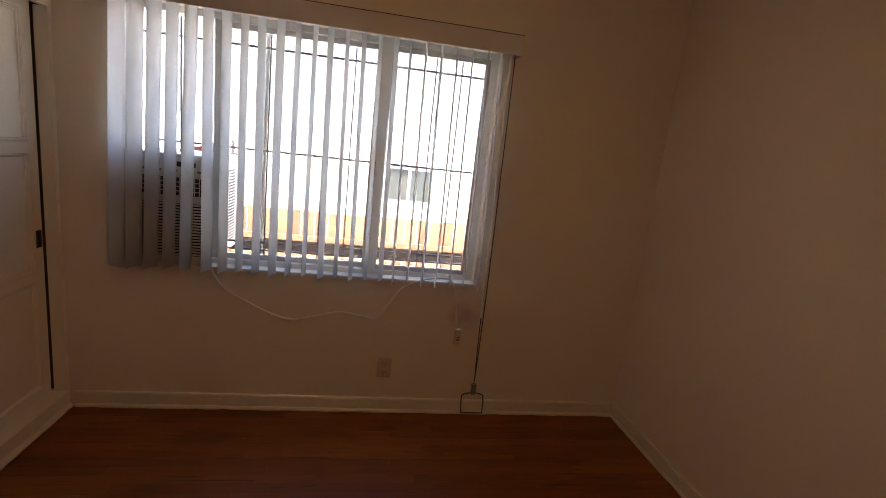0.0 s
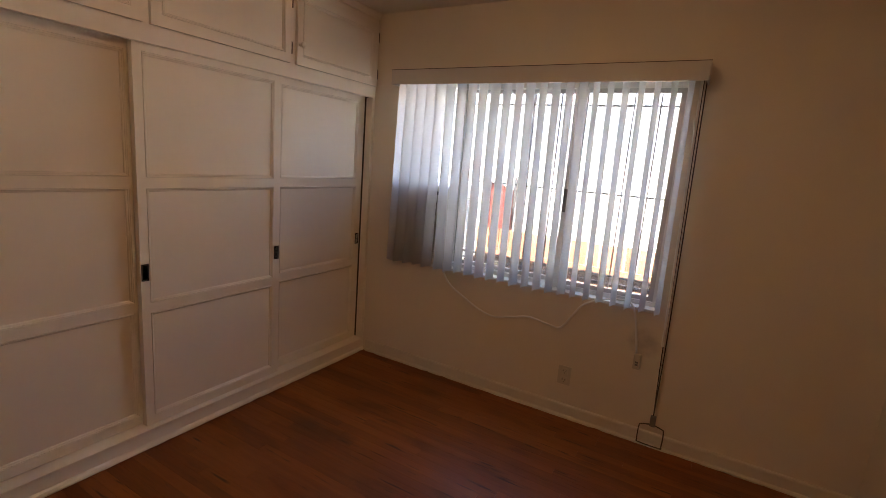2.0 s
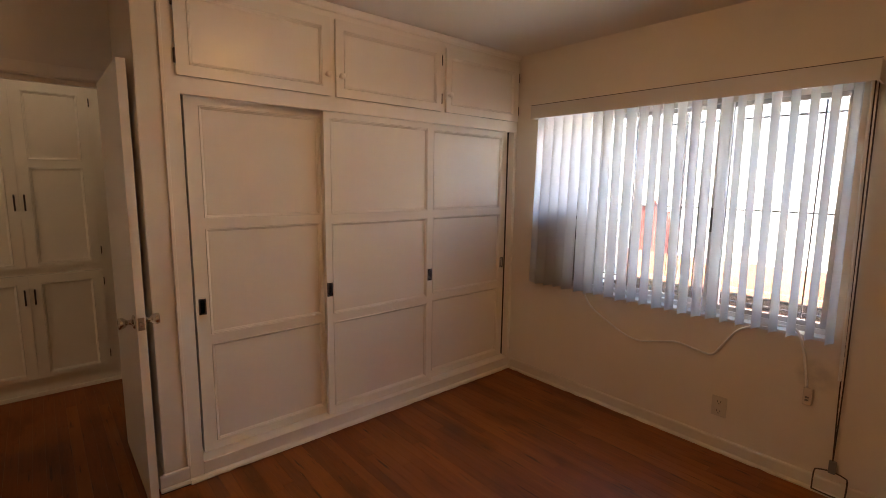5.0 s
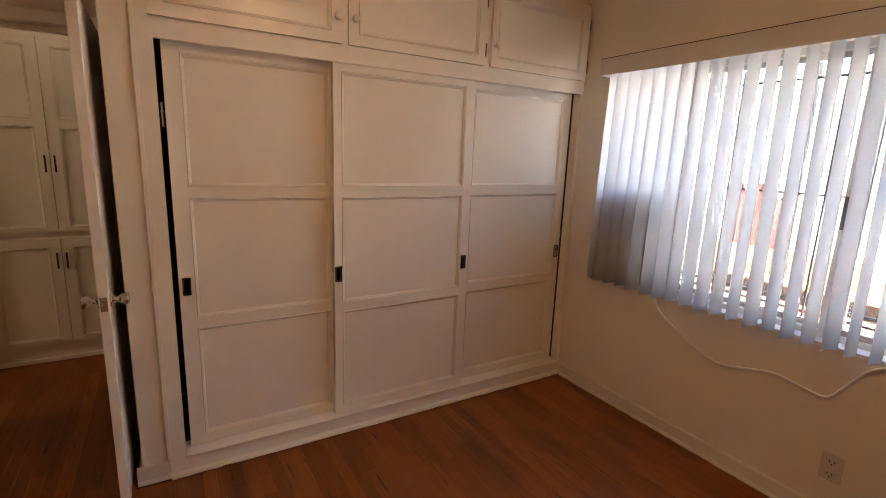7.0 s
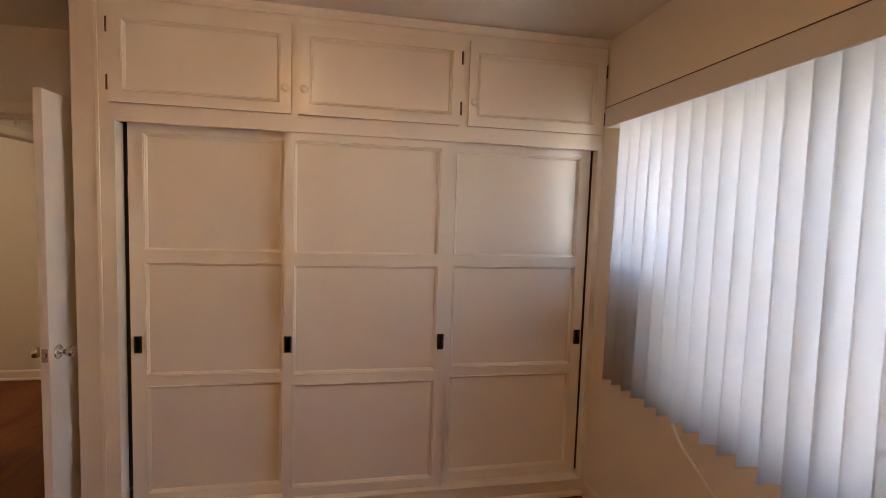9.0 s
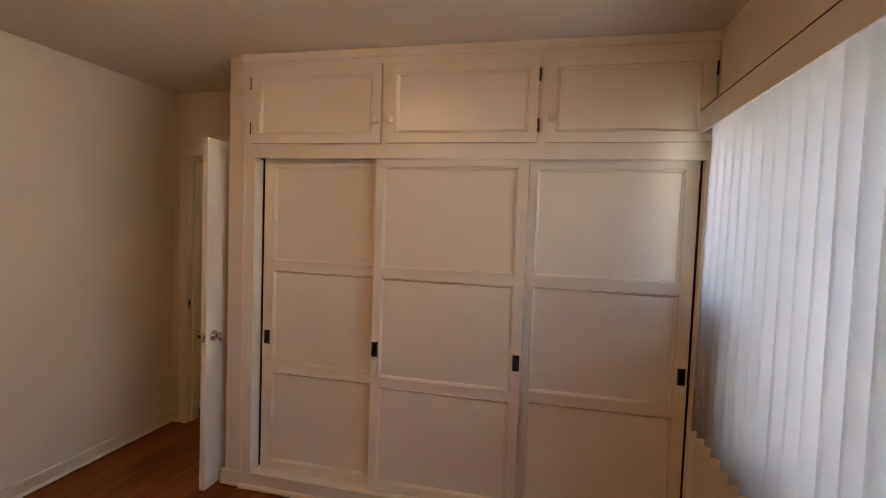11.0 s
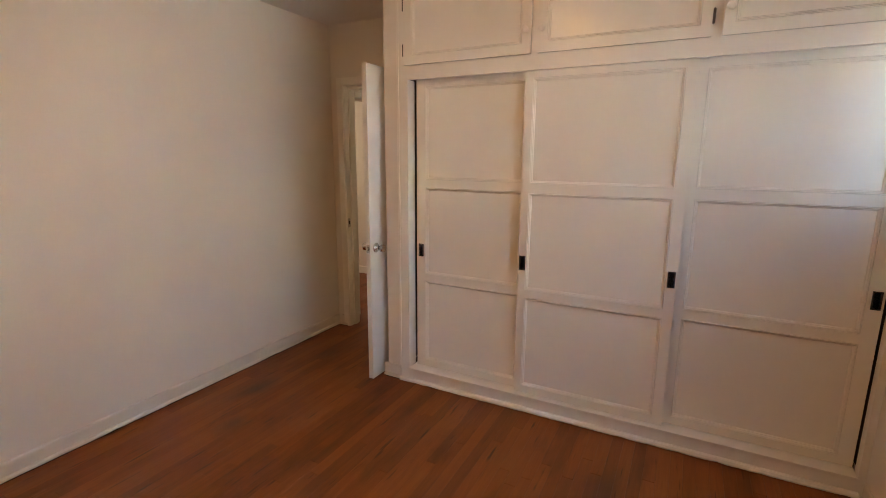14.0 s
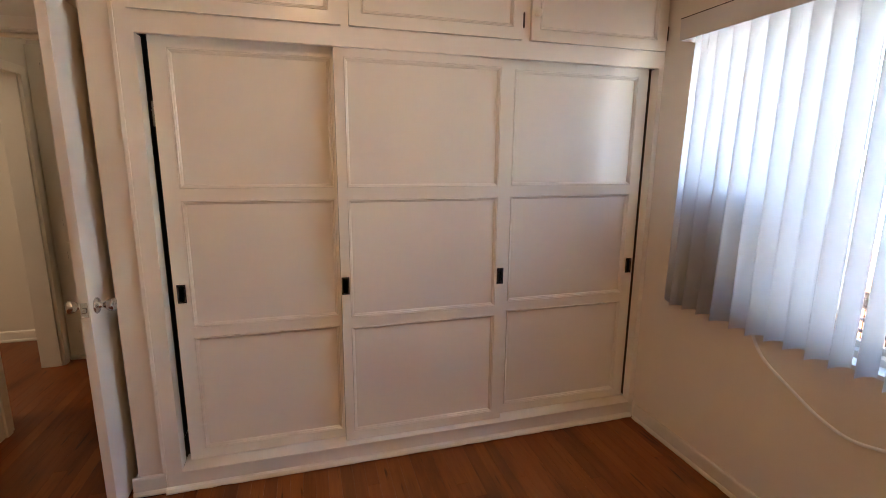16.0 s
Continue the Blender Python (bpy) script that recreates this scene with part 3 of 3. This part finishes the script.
part("latch_bolt", boxes((LEAF[1], LEAF[1] + 0.009, -0.118, -0.105, 0.895, 0.915), bevel=0.003), CHROME, lp)
for zz in (0.25, 1.05, 1.82):
    part("hinge", lathe(boxes((-2.078, -2.04, LEAF[3] - 0.001, LEAF[3] + 0.0015, zz - 0.045, zz + 0.045)), [(-0.047, 0.005), (0.047, 0.005)], (-2.072, LEAF[3] + 0.005, zz), (0, 0, 1), 10), RUST, door, "dark steel butt hinge")


# ---- hall cupboards ----
cup = thing("hall_cupboard", X_CAB, -0.5, 0, "cream painted built-in linen cupboard with panelled doors", "cupboard")
part("carcass", boxes((-3.77, X_CAB - 0.001, -1.0, -0.005, 0.0, 2.184)), TRIM, cup)
part("toe_moulding", boxes((X_CAB, X_CAB + 0.016, -1.0, -0.005, 0.0, 0.03), bevel=0.004), TRIM, cup)
for y0, y1, hs, ky in ((-0.502, -0.088, -0.086, -0.478), (-0.918, -0.506, -0.92, -0.53)):
    for z0, z1, zs, kz in ((0.135, 0.872, [(0.162, 0.815)], 0.722), (0.925, 2.155, [(0.945, 1.605), (1.655, 2.105)], 1.37)):
        d = framed_door("cupboard_door", cup, "cream cupboard door with sunk panels", y0, y1, z0, z1, X_CAB + 0.019, 0.018, ((y0 + 0.06, y1 - 0.06), zs))
        hb = boxes((X_CAB + 0.019, X_CAB + 0.031, ky - 0.004, ky + 0.004, kz - 0.046, kz - 0.038), (X_CAB + 0.019, X_CAB + 0.031, ky - 0.004, ky + 0.004, kz + 0.038, kz + 0.046), (X_CAB + 0.031, X_CAB + 0.039, ky - 0.005, ky + 0.005, kz - 0.055, kz + 0.055), bevel=0.0015)
        part("handle", hb, BRONZE, d, "dark metal bar handle")
        for hz in (z0 + 0.09, z1 - 0.09):
            leaf_hinge(d, hs, hz, X_CAB + 0.001, 0.026)


# ---- window ----
win = thing("window_1", -0.28, 2.58, WIN[2], "white sliding window in a deep plaster reveal", "window", kind="structure")
wf = part("window_frame", boxes((WIN[0], WIN[0] + 0.035, 2.56, 2.63, WIN[2], WIN[3]), (WIN[1] - 0.035, WIN[1], 2.56, 2.63, WIN[2], WIN[3]), (WIN[0] + 0.035, WIN[1] - 0.035, 2.56, 2.63, WIN[2], WIN[2] + 0.03), (WIN[0] + 0.035, WIN[1] - 0.035, 2.56, 2.63, WIN[3] - 0.03, WIN[3])), VINYL, win)
part("window_sill", boxes((WIN[0] - 0.01, WIN[1] + 0.012, 2.488, 2.562, WIN[2] - 0.014, WIN[2] + 0.004), bevel=0.003), VINYL, win, "white window stool")
part("mullion", boxes((0.012, 0.082, 2.552, 2.625, WIN[2] + 0.03, WIN[3] - 0.03), bevel=0.003), VINYL, win)


def sash(x0, x1, y, w=0.026):
    z0, z1 = WIN[2] + 0.03, WIN[3] - 0.03
    s = part("sash", boxes((x0, x0 + w, y, y + 0.02, z0, z1), (x1 - w, x1, y, y + 0.02, z0, z1), (x0 + w, x1 - w, y, y + 0.02, z0, z0 + w), (x0 + w, x1 - w, y, y + 0.02, z1 - w, z1)), ALU, win, "grey aluminium sash")
    g = part("pane", boxes((x0 + w, x1 - w, y + 0.008, y + 0.012, z0 + w, z1 - w)), GLASS, s, "clear glass pane")
    g.visible_shadow = False
    return s


sash(-0.735, 0.03, 2.60)
sash(0.062, WIN[1] - 0.036, 2.575)
part("latch", boxes((0.022, 0.034, 2.535, 2.552, 1.30, 1.40), (0.018, 0.038, 2.546, 2.553, 1.28, 1.42), bevel=0.002), GREYP, win, "grey window latch")

# ---- iron grille outside ----
grille = thing("window_grille", -0.28, 2.70, 0.75, "dark painted iron security bars outside the window", "grille")
for z in (0.862, 0.905, 1.41, 1.93):
    part("crossbar", boxes((-1.3, 0.75, 2.692, 2.704, z - 0.0055, z + 0.0055), bevel=0.001, seg=1), IRON, grille)
xb = -1.109
while xb < 0.78:
    part("upright", boxes((xb - 0.0038, xb + 0.0038, 2.682, 2.692, 0.78, 2.09), bevel=0.001, seg=1), IRON, grille)
    xb += 0.1435
for sx in (-1.30, 0.75):
    for z in (0.885, 1.93):
        part("bracket", boxes((sx - 0.01, sx + 0.01, 2.658, 2.704, z - 0.015, z + 0.015)), IRON, grille)

# ---- window air conditioner ----
AX0, AX1, AZ0, AZ1, AYF = -1.155, -0.778, 0.806, 1.358, 2.480
ac = thing("air_conditioner", -0.95, 2.6, AZ0, "beige window air conditioner with dark louvres", "air conditioner")
part("casing", boxes((AX0, AX1, AYF + 0.006, 3.04, AZ0, AZ1), bevel=0.008), ACW, ac)
part("front_recess", boxes((AX0 + 0.022, AX1 - 0.022, AYF + 0.003, AYF + 0.0055, 0.853, 1.119)), ACD, ac, "dark intake behind the louvres")
for k in range(18):
    z = 0.857 + k * 0.0148
    part("louvre", boxes((AX0 + 0.024, AX1 - 0.024, AYF - 0.004, AYF + 0.004, z, z + 0.0072)), ACW, ac)
ctl = part("control_panel", boxes((AX0 + 0.024, AX1 - 0.024, AYF - 0.002, AYF + 0.0055, 1.253, 1.338), bevel=0.002), ACW, ac)
for k in range(9):
    bx = AX0 + 0.05 + k * 0.036
    part("button", boxes((bx, bx + 0.018, AYF - 0.004, AYF - 0.002, 1.272, 1.284), bevel=0.001, seg=1), GREYP, ctl, "small grey button")
part("display", boxes((AX0 + 0.19, AX0 + 0.33, AYF - 0.0035, AYF - 0.002, 1.298, 1.322)), ACD, ctl, "dark display window")
out = part("air_outlet", boxes((AX0 + 0.024, AX1 - 0.024, AYF + 0.003, AYF + 0.0055, 1.157, 1.244)), ACD, ac, "dark air outlet behind thin vanes")
for k in range(16):
    vx = AX0 + 0.03 + k * 0.0225
    part("vane", boxes((vx, vx + 0.004, AYF - 0.001, AYF + 0.003, 1.158, 1.243)), ACW, out)
for k in range(3):
    part("vane", boxes((AX0 + 0.026, AX1 - 0.026, AYF - 0.0025, AYF - 0.001, 1.177 + k * 0.022, 1.181 + k * 0.022)), ACW, out)
for k in range(24):
    z = 0.862 + k * 0.0175
    part("side_vent", boxes((AX1 - 0.001, AX1 + 0.0015, 2.70, 3.0, z, z + 0.0095)), ACD, ac)
part("filler_panel", boxes((AX1 + 0.002, -0.733, 2.58, 2.6, AZ0, WIN[3] - 0.03), (WIN[0] + 0.035, AX0 - 0.003, 2.585, 2.595, WIN[2] + 0.03, AZ1 - 0.01)), ACW, ac)

# ---- vertical blind ----
blind = thing("vertical_blind", -0.28, 2.42, 0.78, "white vinyl vertical blind with slats half turned", "blind")
part("valance", boxes((-1.195, 0.700, 2.368, 2.378, 2.01, 2.102), (0.690, 0.700, 2.378, 2.5, 2.01, 2.102), (-1.195, -1.185, 2.378, 2.5, 2.01, 2.102), (-1.185, 0.690, 2.378, 2.5, 2.096, 2.102), bevel=0.002), VALANCE, blind, "greyish cream blind valance")
part("valance_edge", boxes((-1.197, 0.702, 2.3665, 2.372, 2.1022, 2.1052)), RUST, blind, "thin dark top edge")
part("head_rail", boxes((-1.18, 0.685, 2.40, 2.44, 2.05, 2.085), bevel=0.003), VINYL, blind)
rnd = random.Random(4)
SLAT_TURN = (161, 65, 70, 74, 71, 75, 77, 80, 77, 74, 80, 82, 75, 80, 77, 77, 72, 82, 80, 76, 78, 77, 76, 77)
for k, turned in enumerate(SLAT_TURN):
    mid = -1.155 + k * 0.0774 + (0.0 if k < 5 else 0.007 if k < 9 else 0.012 if k < 17 else 0.004)
    lean = -0.022 if k < 5 else 0.012 if k > 11 else 0.0
    lean += rnd.uniform(-0.003, 0.003)
    bm = bmesh.new()
    half, sag, cols = 0.0445, 0.0085, 8
    zt, zb = 2.045, 0.797 + rnd.uniform(-0.004, 0.004)
    ring = []
    for zi in range(7):
        z = zt + (zb - zt) * zi / 6
        row = []
        for c in range(cols + 1):
            s = -1 + 2 * c / cols
            row.append(bm.verts.new((half * s, sag * (1 - s * s) - sag * 0.6, z)))
        ring.append(row)
    for ra, rb in zip(ring, ring[1:]):
        for c in range(cols):
            bm.faces.new((ra[c], ra[c + 1], rb[c + 1], rb[c]))
    bmesh.ops.solidify(bm, geom=bm.faces[:], thickness=0.0012)
    bmesh.ops.transform(bm, matrix=Matrix.Translation((mid, 2.425, 0)) @ Matrix.Rotation(radians(turned), 4, "Z"), verts=bm.verts[:])
    for v in bm.verts:
        v.co.x += lean * (1.4 - v.co.z)
    sl = part("slat", bm, SLAT, blind, smooth=True)
    hx = mid - lean * 0.645
    part("hook", boxes((hx - 0.004, hx + 0.004, 2.421, 2.429, 2.04, 2.055)), VINYL, sl)
wand = [(0.668, 2.44, 2.05), (0.676, 2.445, 1.6), (0.688, 2.455, 1.0), (0.695, 2.46, 0.62)]
part("wand", tube(bmesh.new(), smooth_chain(wand, 4), 0.0075, 8), CORD, blind, "pale plastic control wand")
for dx in (-0.006, 0.007):
    part("cord", tube(bmesh.new(), smooth_chain([(0.682 + dx, 2.45, 2.05), (0.697 + dx, 2.462, 1.2), (0.705 + dx, 2.47, 0.6), (0.711, 2.475, 0.19)], 5), 0.003, 6), BLACKCORD, blind, "dark control cord")
weight = part("cord_weight", boxes((0.697, 0.727, 2.466, 2.486, 0.135, 0.2), bevel=0.004), GREYP, blind, "grey plastic cord weight")
loop = [(0.712, 2.478, 0.145), (0.66, 2.474, 0.135), (0.645, 2.47, 0.12), (0.645, 2.455, 0.04), (0.655, 2.452, 0.03), (0.765, 2.452, 0.028), (0.775, 2.455, 0.04), (0.775, 2.47, 0.12), (0.762, 2.474, 0.135), (0.712, 2.478, 0.145)]
part("wire_loop", tube(bmesh.new(), smooth_chain(loop, 5), 0.0036, 6), RUST, weight, "bent wire loop")

# ---- power cord and outlet ----
cord = thing("power_cord", 0.1, 2.48, 0.55, "off-white appliance cord drooping below the blind", "power cord")
pts = [(-0.76, 2.496, 0.84), (-0.738, 2.487, 0.765), (-0.675, 2.487, 0.685), (-0.55, 2.488, 0.615), (-0.445, 2.488, 0.565), (-0.33, 2.489, 0.54), (-0.2, 2.489, 0.57), (-0.09, 2.489, 0.595), (0.03, 2.489, 0.58), (0.115, 2.489, 0.578), (0.176, 2.488, 0.665), (0.24, 2.487, 0.755), (0.35, 2.482, 0.812), (0.457, 2.478, 0.83), (0.505, 2.478, 0.815), (0.535, 2.479, 0.74), (0.556, 2.484, 0.62), (0.568, 2.486, 0.535)]
part("cable", tube(bmesh.new(), smooth_chain(pts, 7), 0.006, 10), CORD, cord, smooth=True)
plug = part("plug", boxes((0.558, 0.598, 2.468, 2.497, 0.445, 0.535), bevel=0.008), PLATE, cord, "cream safety plug")
for dz in (0.47, 0.485):
    part("button", boxes((0.57, 0.586, 2.4655, 2.469, dz, dz + 0.009)), GREYP, plug)
outlet = thing("wall_outlet", 0.178, 2.5, 0.276, "cream duplex wall outlet with a smooth plate", "outlet")
part("plate", boxes((0.138, 0.218, 2.494, 2.4995, 0.216, 0.336), bevel=0.0022), PLATE, outlet)
for dz in (-0.028, 0.028):
    rc = part("receptacle", boxes((0.159, 0.197, 2.4915, 2.4945, 0.276 + dz - 0.018, 0.276 + dz + 0.018), bevel=0.0012), PLATE, outlet)
    part("slot", boxes((0.168, 0.171, 2.4908, 2.4917, 0.276 + dz - 0.004, 0.276 + dz + 0.008)), DARKSLOT, rc)
    part("slot", boxes((0.185, 0.188, 2.4908, 2.4917, 0.276 + dz - 0.004, 0.276 + dz + 0.008)), DARKSLOT, rc)
    part("slot", boxes((0.1755, 0.1805, 2.4908, 2.4917, 0.276 + dz - 0.014, 0.276 + dz - 0.009)), DARKSLOT, rc)

# ---- ceiling lamp, and two added fill lamps ----
def ceiling_light(x, y, z, glow, label):
    top = thing("ceiling_light", x, y, z, label, "ceiling lamp")
    part("base_plate", lathe(bmesh.new(), [(0, 0.13), (0.012, 0.132), (0.022, 0.125), (0.024, 0.11)], (x, y, z), (0, 0, -1), 32), TRIM, top, smooth=True)
    part("dome", lathe(bmesh.new(), [(0.02, 0.118), (0.035, 0.116), (0.055, 0.104), (0.072, 0.08), (0.082, 0.05), (0.086, 0.015)], (x, y, z), (0, 0, -1), 32), glow, top, "frosted warm white glass", smooth=True)
    return top


ceiling_light(0.06, 0.76, 2.51, GLOW, "warm glowing frosted dome lamp on the ceiling")
# Fill lamp added to brighten the hall; no fixture is known here.
ceiling_light(-2.68, -0.35, 2.50, HALLFILL, "added dim fill lamp on the hall ceiling")

# Unseen fill lamp added to brighten the next room's walls.
ceiling_light(-2.4, -2.5, 2.50, FARFILL, "added fill lamp, out of sight in the next room")

# ---- outside ----
GZ = -0.5
structure("ground", boxes((-400, 400, -400, 400, GZ - 0.5, GZ)), DIRT, "pale concrete side yard", "ground")
fence = thing("fence", 0, 5.2, GZ, "orange-brown wooden board fence in full sun", "fence")
xb = -5.0
rf = random.Random(7)
while xb < 5.0:
    w = 0.14
    top = 0.74 + rf.uniform(-0.012, 0.012)
    part("board", boxes((xb, xb + w - 0.009, 5.2, 5.22, 0.412, top)), FENCEW, fence)
    part("board", boxes((xb, xb + w - 0.012, 5.135, 5.155, GZ, 0.268)), FENCEW, fence)
    xb += w
part("rail", boxes((-5, 5, 5.16, 5.2, 0.41, 0.47), bevel=0.003), FENCEW, fence)
# This rail's dark colour paints the shaded band between the boards.
part("rail", boxes((-5, 5, 5.2, 5.24, 0.25, 0.41), bevel=0.003), SHADEDRAILW, fence, "middle rail with the fence's shade in its colour")
part("rail", boxes((-5, 5, 5.156, 5.2, GZ + 0.25, GZ + 0.34), bevel=0.003), FENCEW, fence)
xp = -4.6
while xp < 5:
    part("post", boxes((xp, xp + 0.09, 5.26, 5.35, GZ, 0.70), bevel=0.004), FENCEW, fence)
    xp += 0.9
cloth = thing("red_cloth", -1.4, 5.32, GZ, "faded red cloth hung on a drying rack behind the fence", "cloth")
bm = bmesh.new()
grid = []
for i in range(25):
    u = i / 24
    col = []
    for j in range(9):
        v = j / 8
        topz = 1.36 - 0.10 * u - 0.05 * math.sin(u * 9)
        col.append(bm.verts.new((-1.85 + 0.42 * u, 5.34 + 0.03 * math.sin(u * 26 + v), topz + (0.62 - topz) * v)))
    grid.append(col)
for ca, cb in zip(grid, grid[1:]):
    for j in range(8):
        bm.faces.new((ca[j], cb[j], cb[j + 1], ca[j + 1]))
bmesh.ops.solidify(bm, geom=bm.faces[:], thickness=0.004)
part("drape", bm, REDC, cloth, smooth=True)
for px in (-1.85, -1.43):
    part("post", boxes((px - 0.015, px + 0.015, 5.40, 5.43, GZ, 1.4)), IRON, cloth, "thin metal rack post")
part("top_rail", boxes((-1.9, -1.38, 5.395, 5.425, 1.24, 1.262)), IRON, cloth, "thin metal rack rail")
pole = thing("yard_pole", -0.88, 4.3, GZ, "thin dark metal pole standing in the side yard", "pole")
part("shaft", lathe(bmesh.new(), [(0, 0.016), (3.6, 0.015), (3.98, 0.013)], (-0.88, 4.3, GZ), (0, 0, 1), 12), IRON, pole, smooth=True)
part("foot_plate", boxes((-0.95, -0.81, 4.23, 4.37, GZ, GZ + 0.012), bevel=0.002), IRON, pole)
house = thing("neighbour_house", 0, 8, GZ, "white stucco house across the side yard", "house")
HW = (0.29, 1.13, 0.60, 1.22)
part("wall", boxes((-9, HW[0], 8.0, 8.2, GZ, 3.6), (HW[1], 9, 8.0, 8.2, GZ, 3.6), (HW[0], HW[1], 8.0, 8.2, GZ, HW[2]), (HW[0], HW[1], 8.0, 8.2, HW[3], 3.6)), STUCCO, house)
part("roof", extrude_profile(bmesh.new(), [(-0.5, 3.55), (-0.5, 3.65), (3.5, 5.2), (7.5, 3.65), (7.5, 3.55)], (-9.4, 8.0, 0), (18.8, 0, 0), (0, 1, 0)), ROOFM, house)
part("side_wall", boxes((-9, -8.8, 8.2, 15, GZ, 3.6), (8.8, 9, 8.2, 15, GZ, 3.6), (-9, 9, 15, 15.2, GZ, 3.6)), STUCCO, house)
hw = part("window", boxes((HW[0], HW[0] + 0.05, 8.02, 8.08, HW[2], HW[3]), (HW[1] - 0.05, HW[1], 8.02, 8.08, HW[2], HW[3]), (HW[0] + 0.05, HW[1] - 0.05, 8.02, 8.08, HW[2], HW[2] + 0.05), (HW[0] + 0.05, HW[1] - 0.05, 8.02, 8.08, HW[3] - 0.05, HW[3]), (0.68, 0.73, 8.02, 8.08, HW[2] + 0.05, HW[3] - 0.05)), ALU, house, "grey aluminium slider window")
part("pane", boxes((HW[0] + 0.05, HW[1] - 0.05, 8.05, 8.055, HW[2] + 0.05, HW[3] - 0.05)), PANE, hw, "dull grey window pane")
roof = thing("house_roof", 0, 0.7, 2.75, "flat roof slab over the house", "roof", kind="structure")
part("slab", boxes((-4.2, 2.0, -4.5, 2.85, 2.75, 2.9)), ROOFM, roof)

# ---- wooden floor, laid strip by strip ----
structure("floor", boxes((-4.2, 1.78, -4.5, 2.66, -0.3, -0.012)), DARKSLOT, "stained strip wood floor with worn dark patches", "floor")
floor = bpy.data.objects["floor"]
STRIP = 0.057


def strip_mesh(bm, x0, x1, y0, y1):
    b, g = 0.0007, 0.00015
    x0, x1, y0, y1 = x0 + g, x1 - g, y0 + g, y1 - g
    lo = [bm.verts.new((x, y, -0.012)) for x, y in ((x0, y0), (x1, y0), (x1, y1), (x0, y1))]
    md = [bm.verts.new((x, y, -b)) for x, y in ((x0, y0), (x1, y0), (x1, y1), (x0, y1))]
    hi = [bm.verts.new((x, y, 0)) for x, y in ((x0 + b, y0 + b), (x1 - b, y0 + b), (x1 - b, y1 - b), (x0 + b, y1 - b))]
    for ra, rb in ((lo, md), (md, hi)):
        for k in range(4):
            bm.faces.new((ra[k], ra[(k + 1) % 4], rb[(k + 1) % 4], rb[k]))
    bm.faces.new(hi)


rp = random.Random(11)
rest = bmesh.new()
row = 0
y = Y_SOUTH - 57 * STRIP
while y < 2.5:
    inside = y > Y_SOUTH - 0.03
    x_end = X_EAST if inside else -0.5
    x = (-3.70 if y < 0.06 else -1.47)
    first = True
    while x < x_end - 0.01:
        ln = rp.uniform(0.2, 1.2) if first else rp.uniform(0.55, 1.7)
        first = False
        nx = min(x + ln, x_end)
        if x_end - nx < 0.15:
            nx = x_end
        if inside and nx > X_DOOR:
            bm = bmesh.new()
            strip_mesh(bm, x, nx, y, y + STRIP)
            part("floorboard", bm, FLOORW, floor)
        else:
            strip_mesh(rest, x, nx, y, y + STRIP)
        x = nx
    y += STRIP
tagged(part("floorboards", rest, FLOORW, floor), kind="stuff")
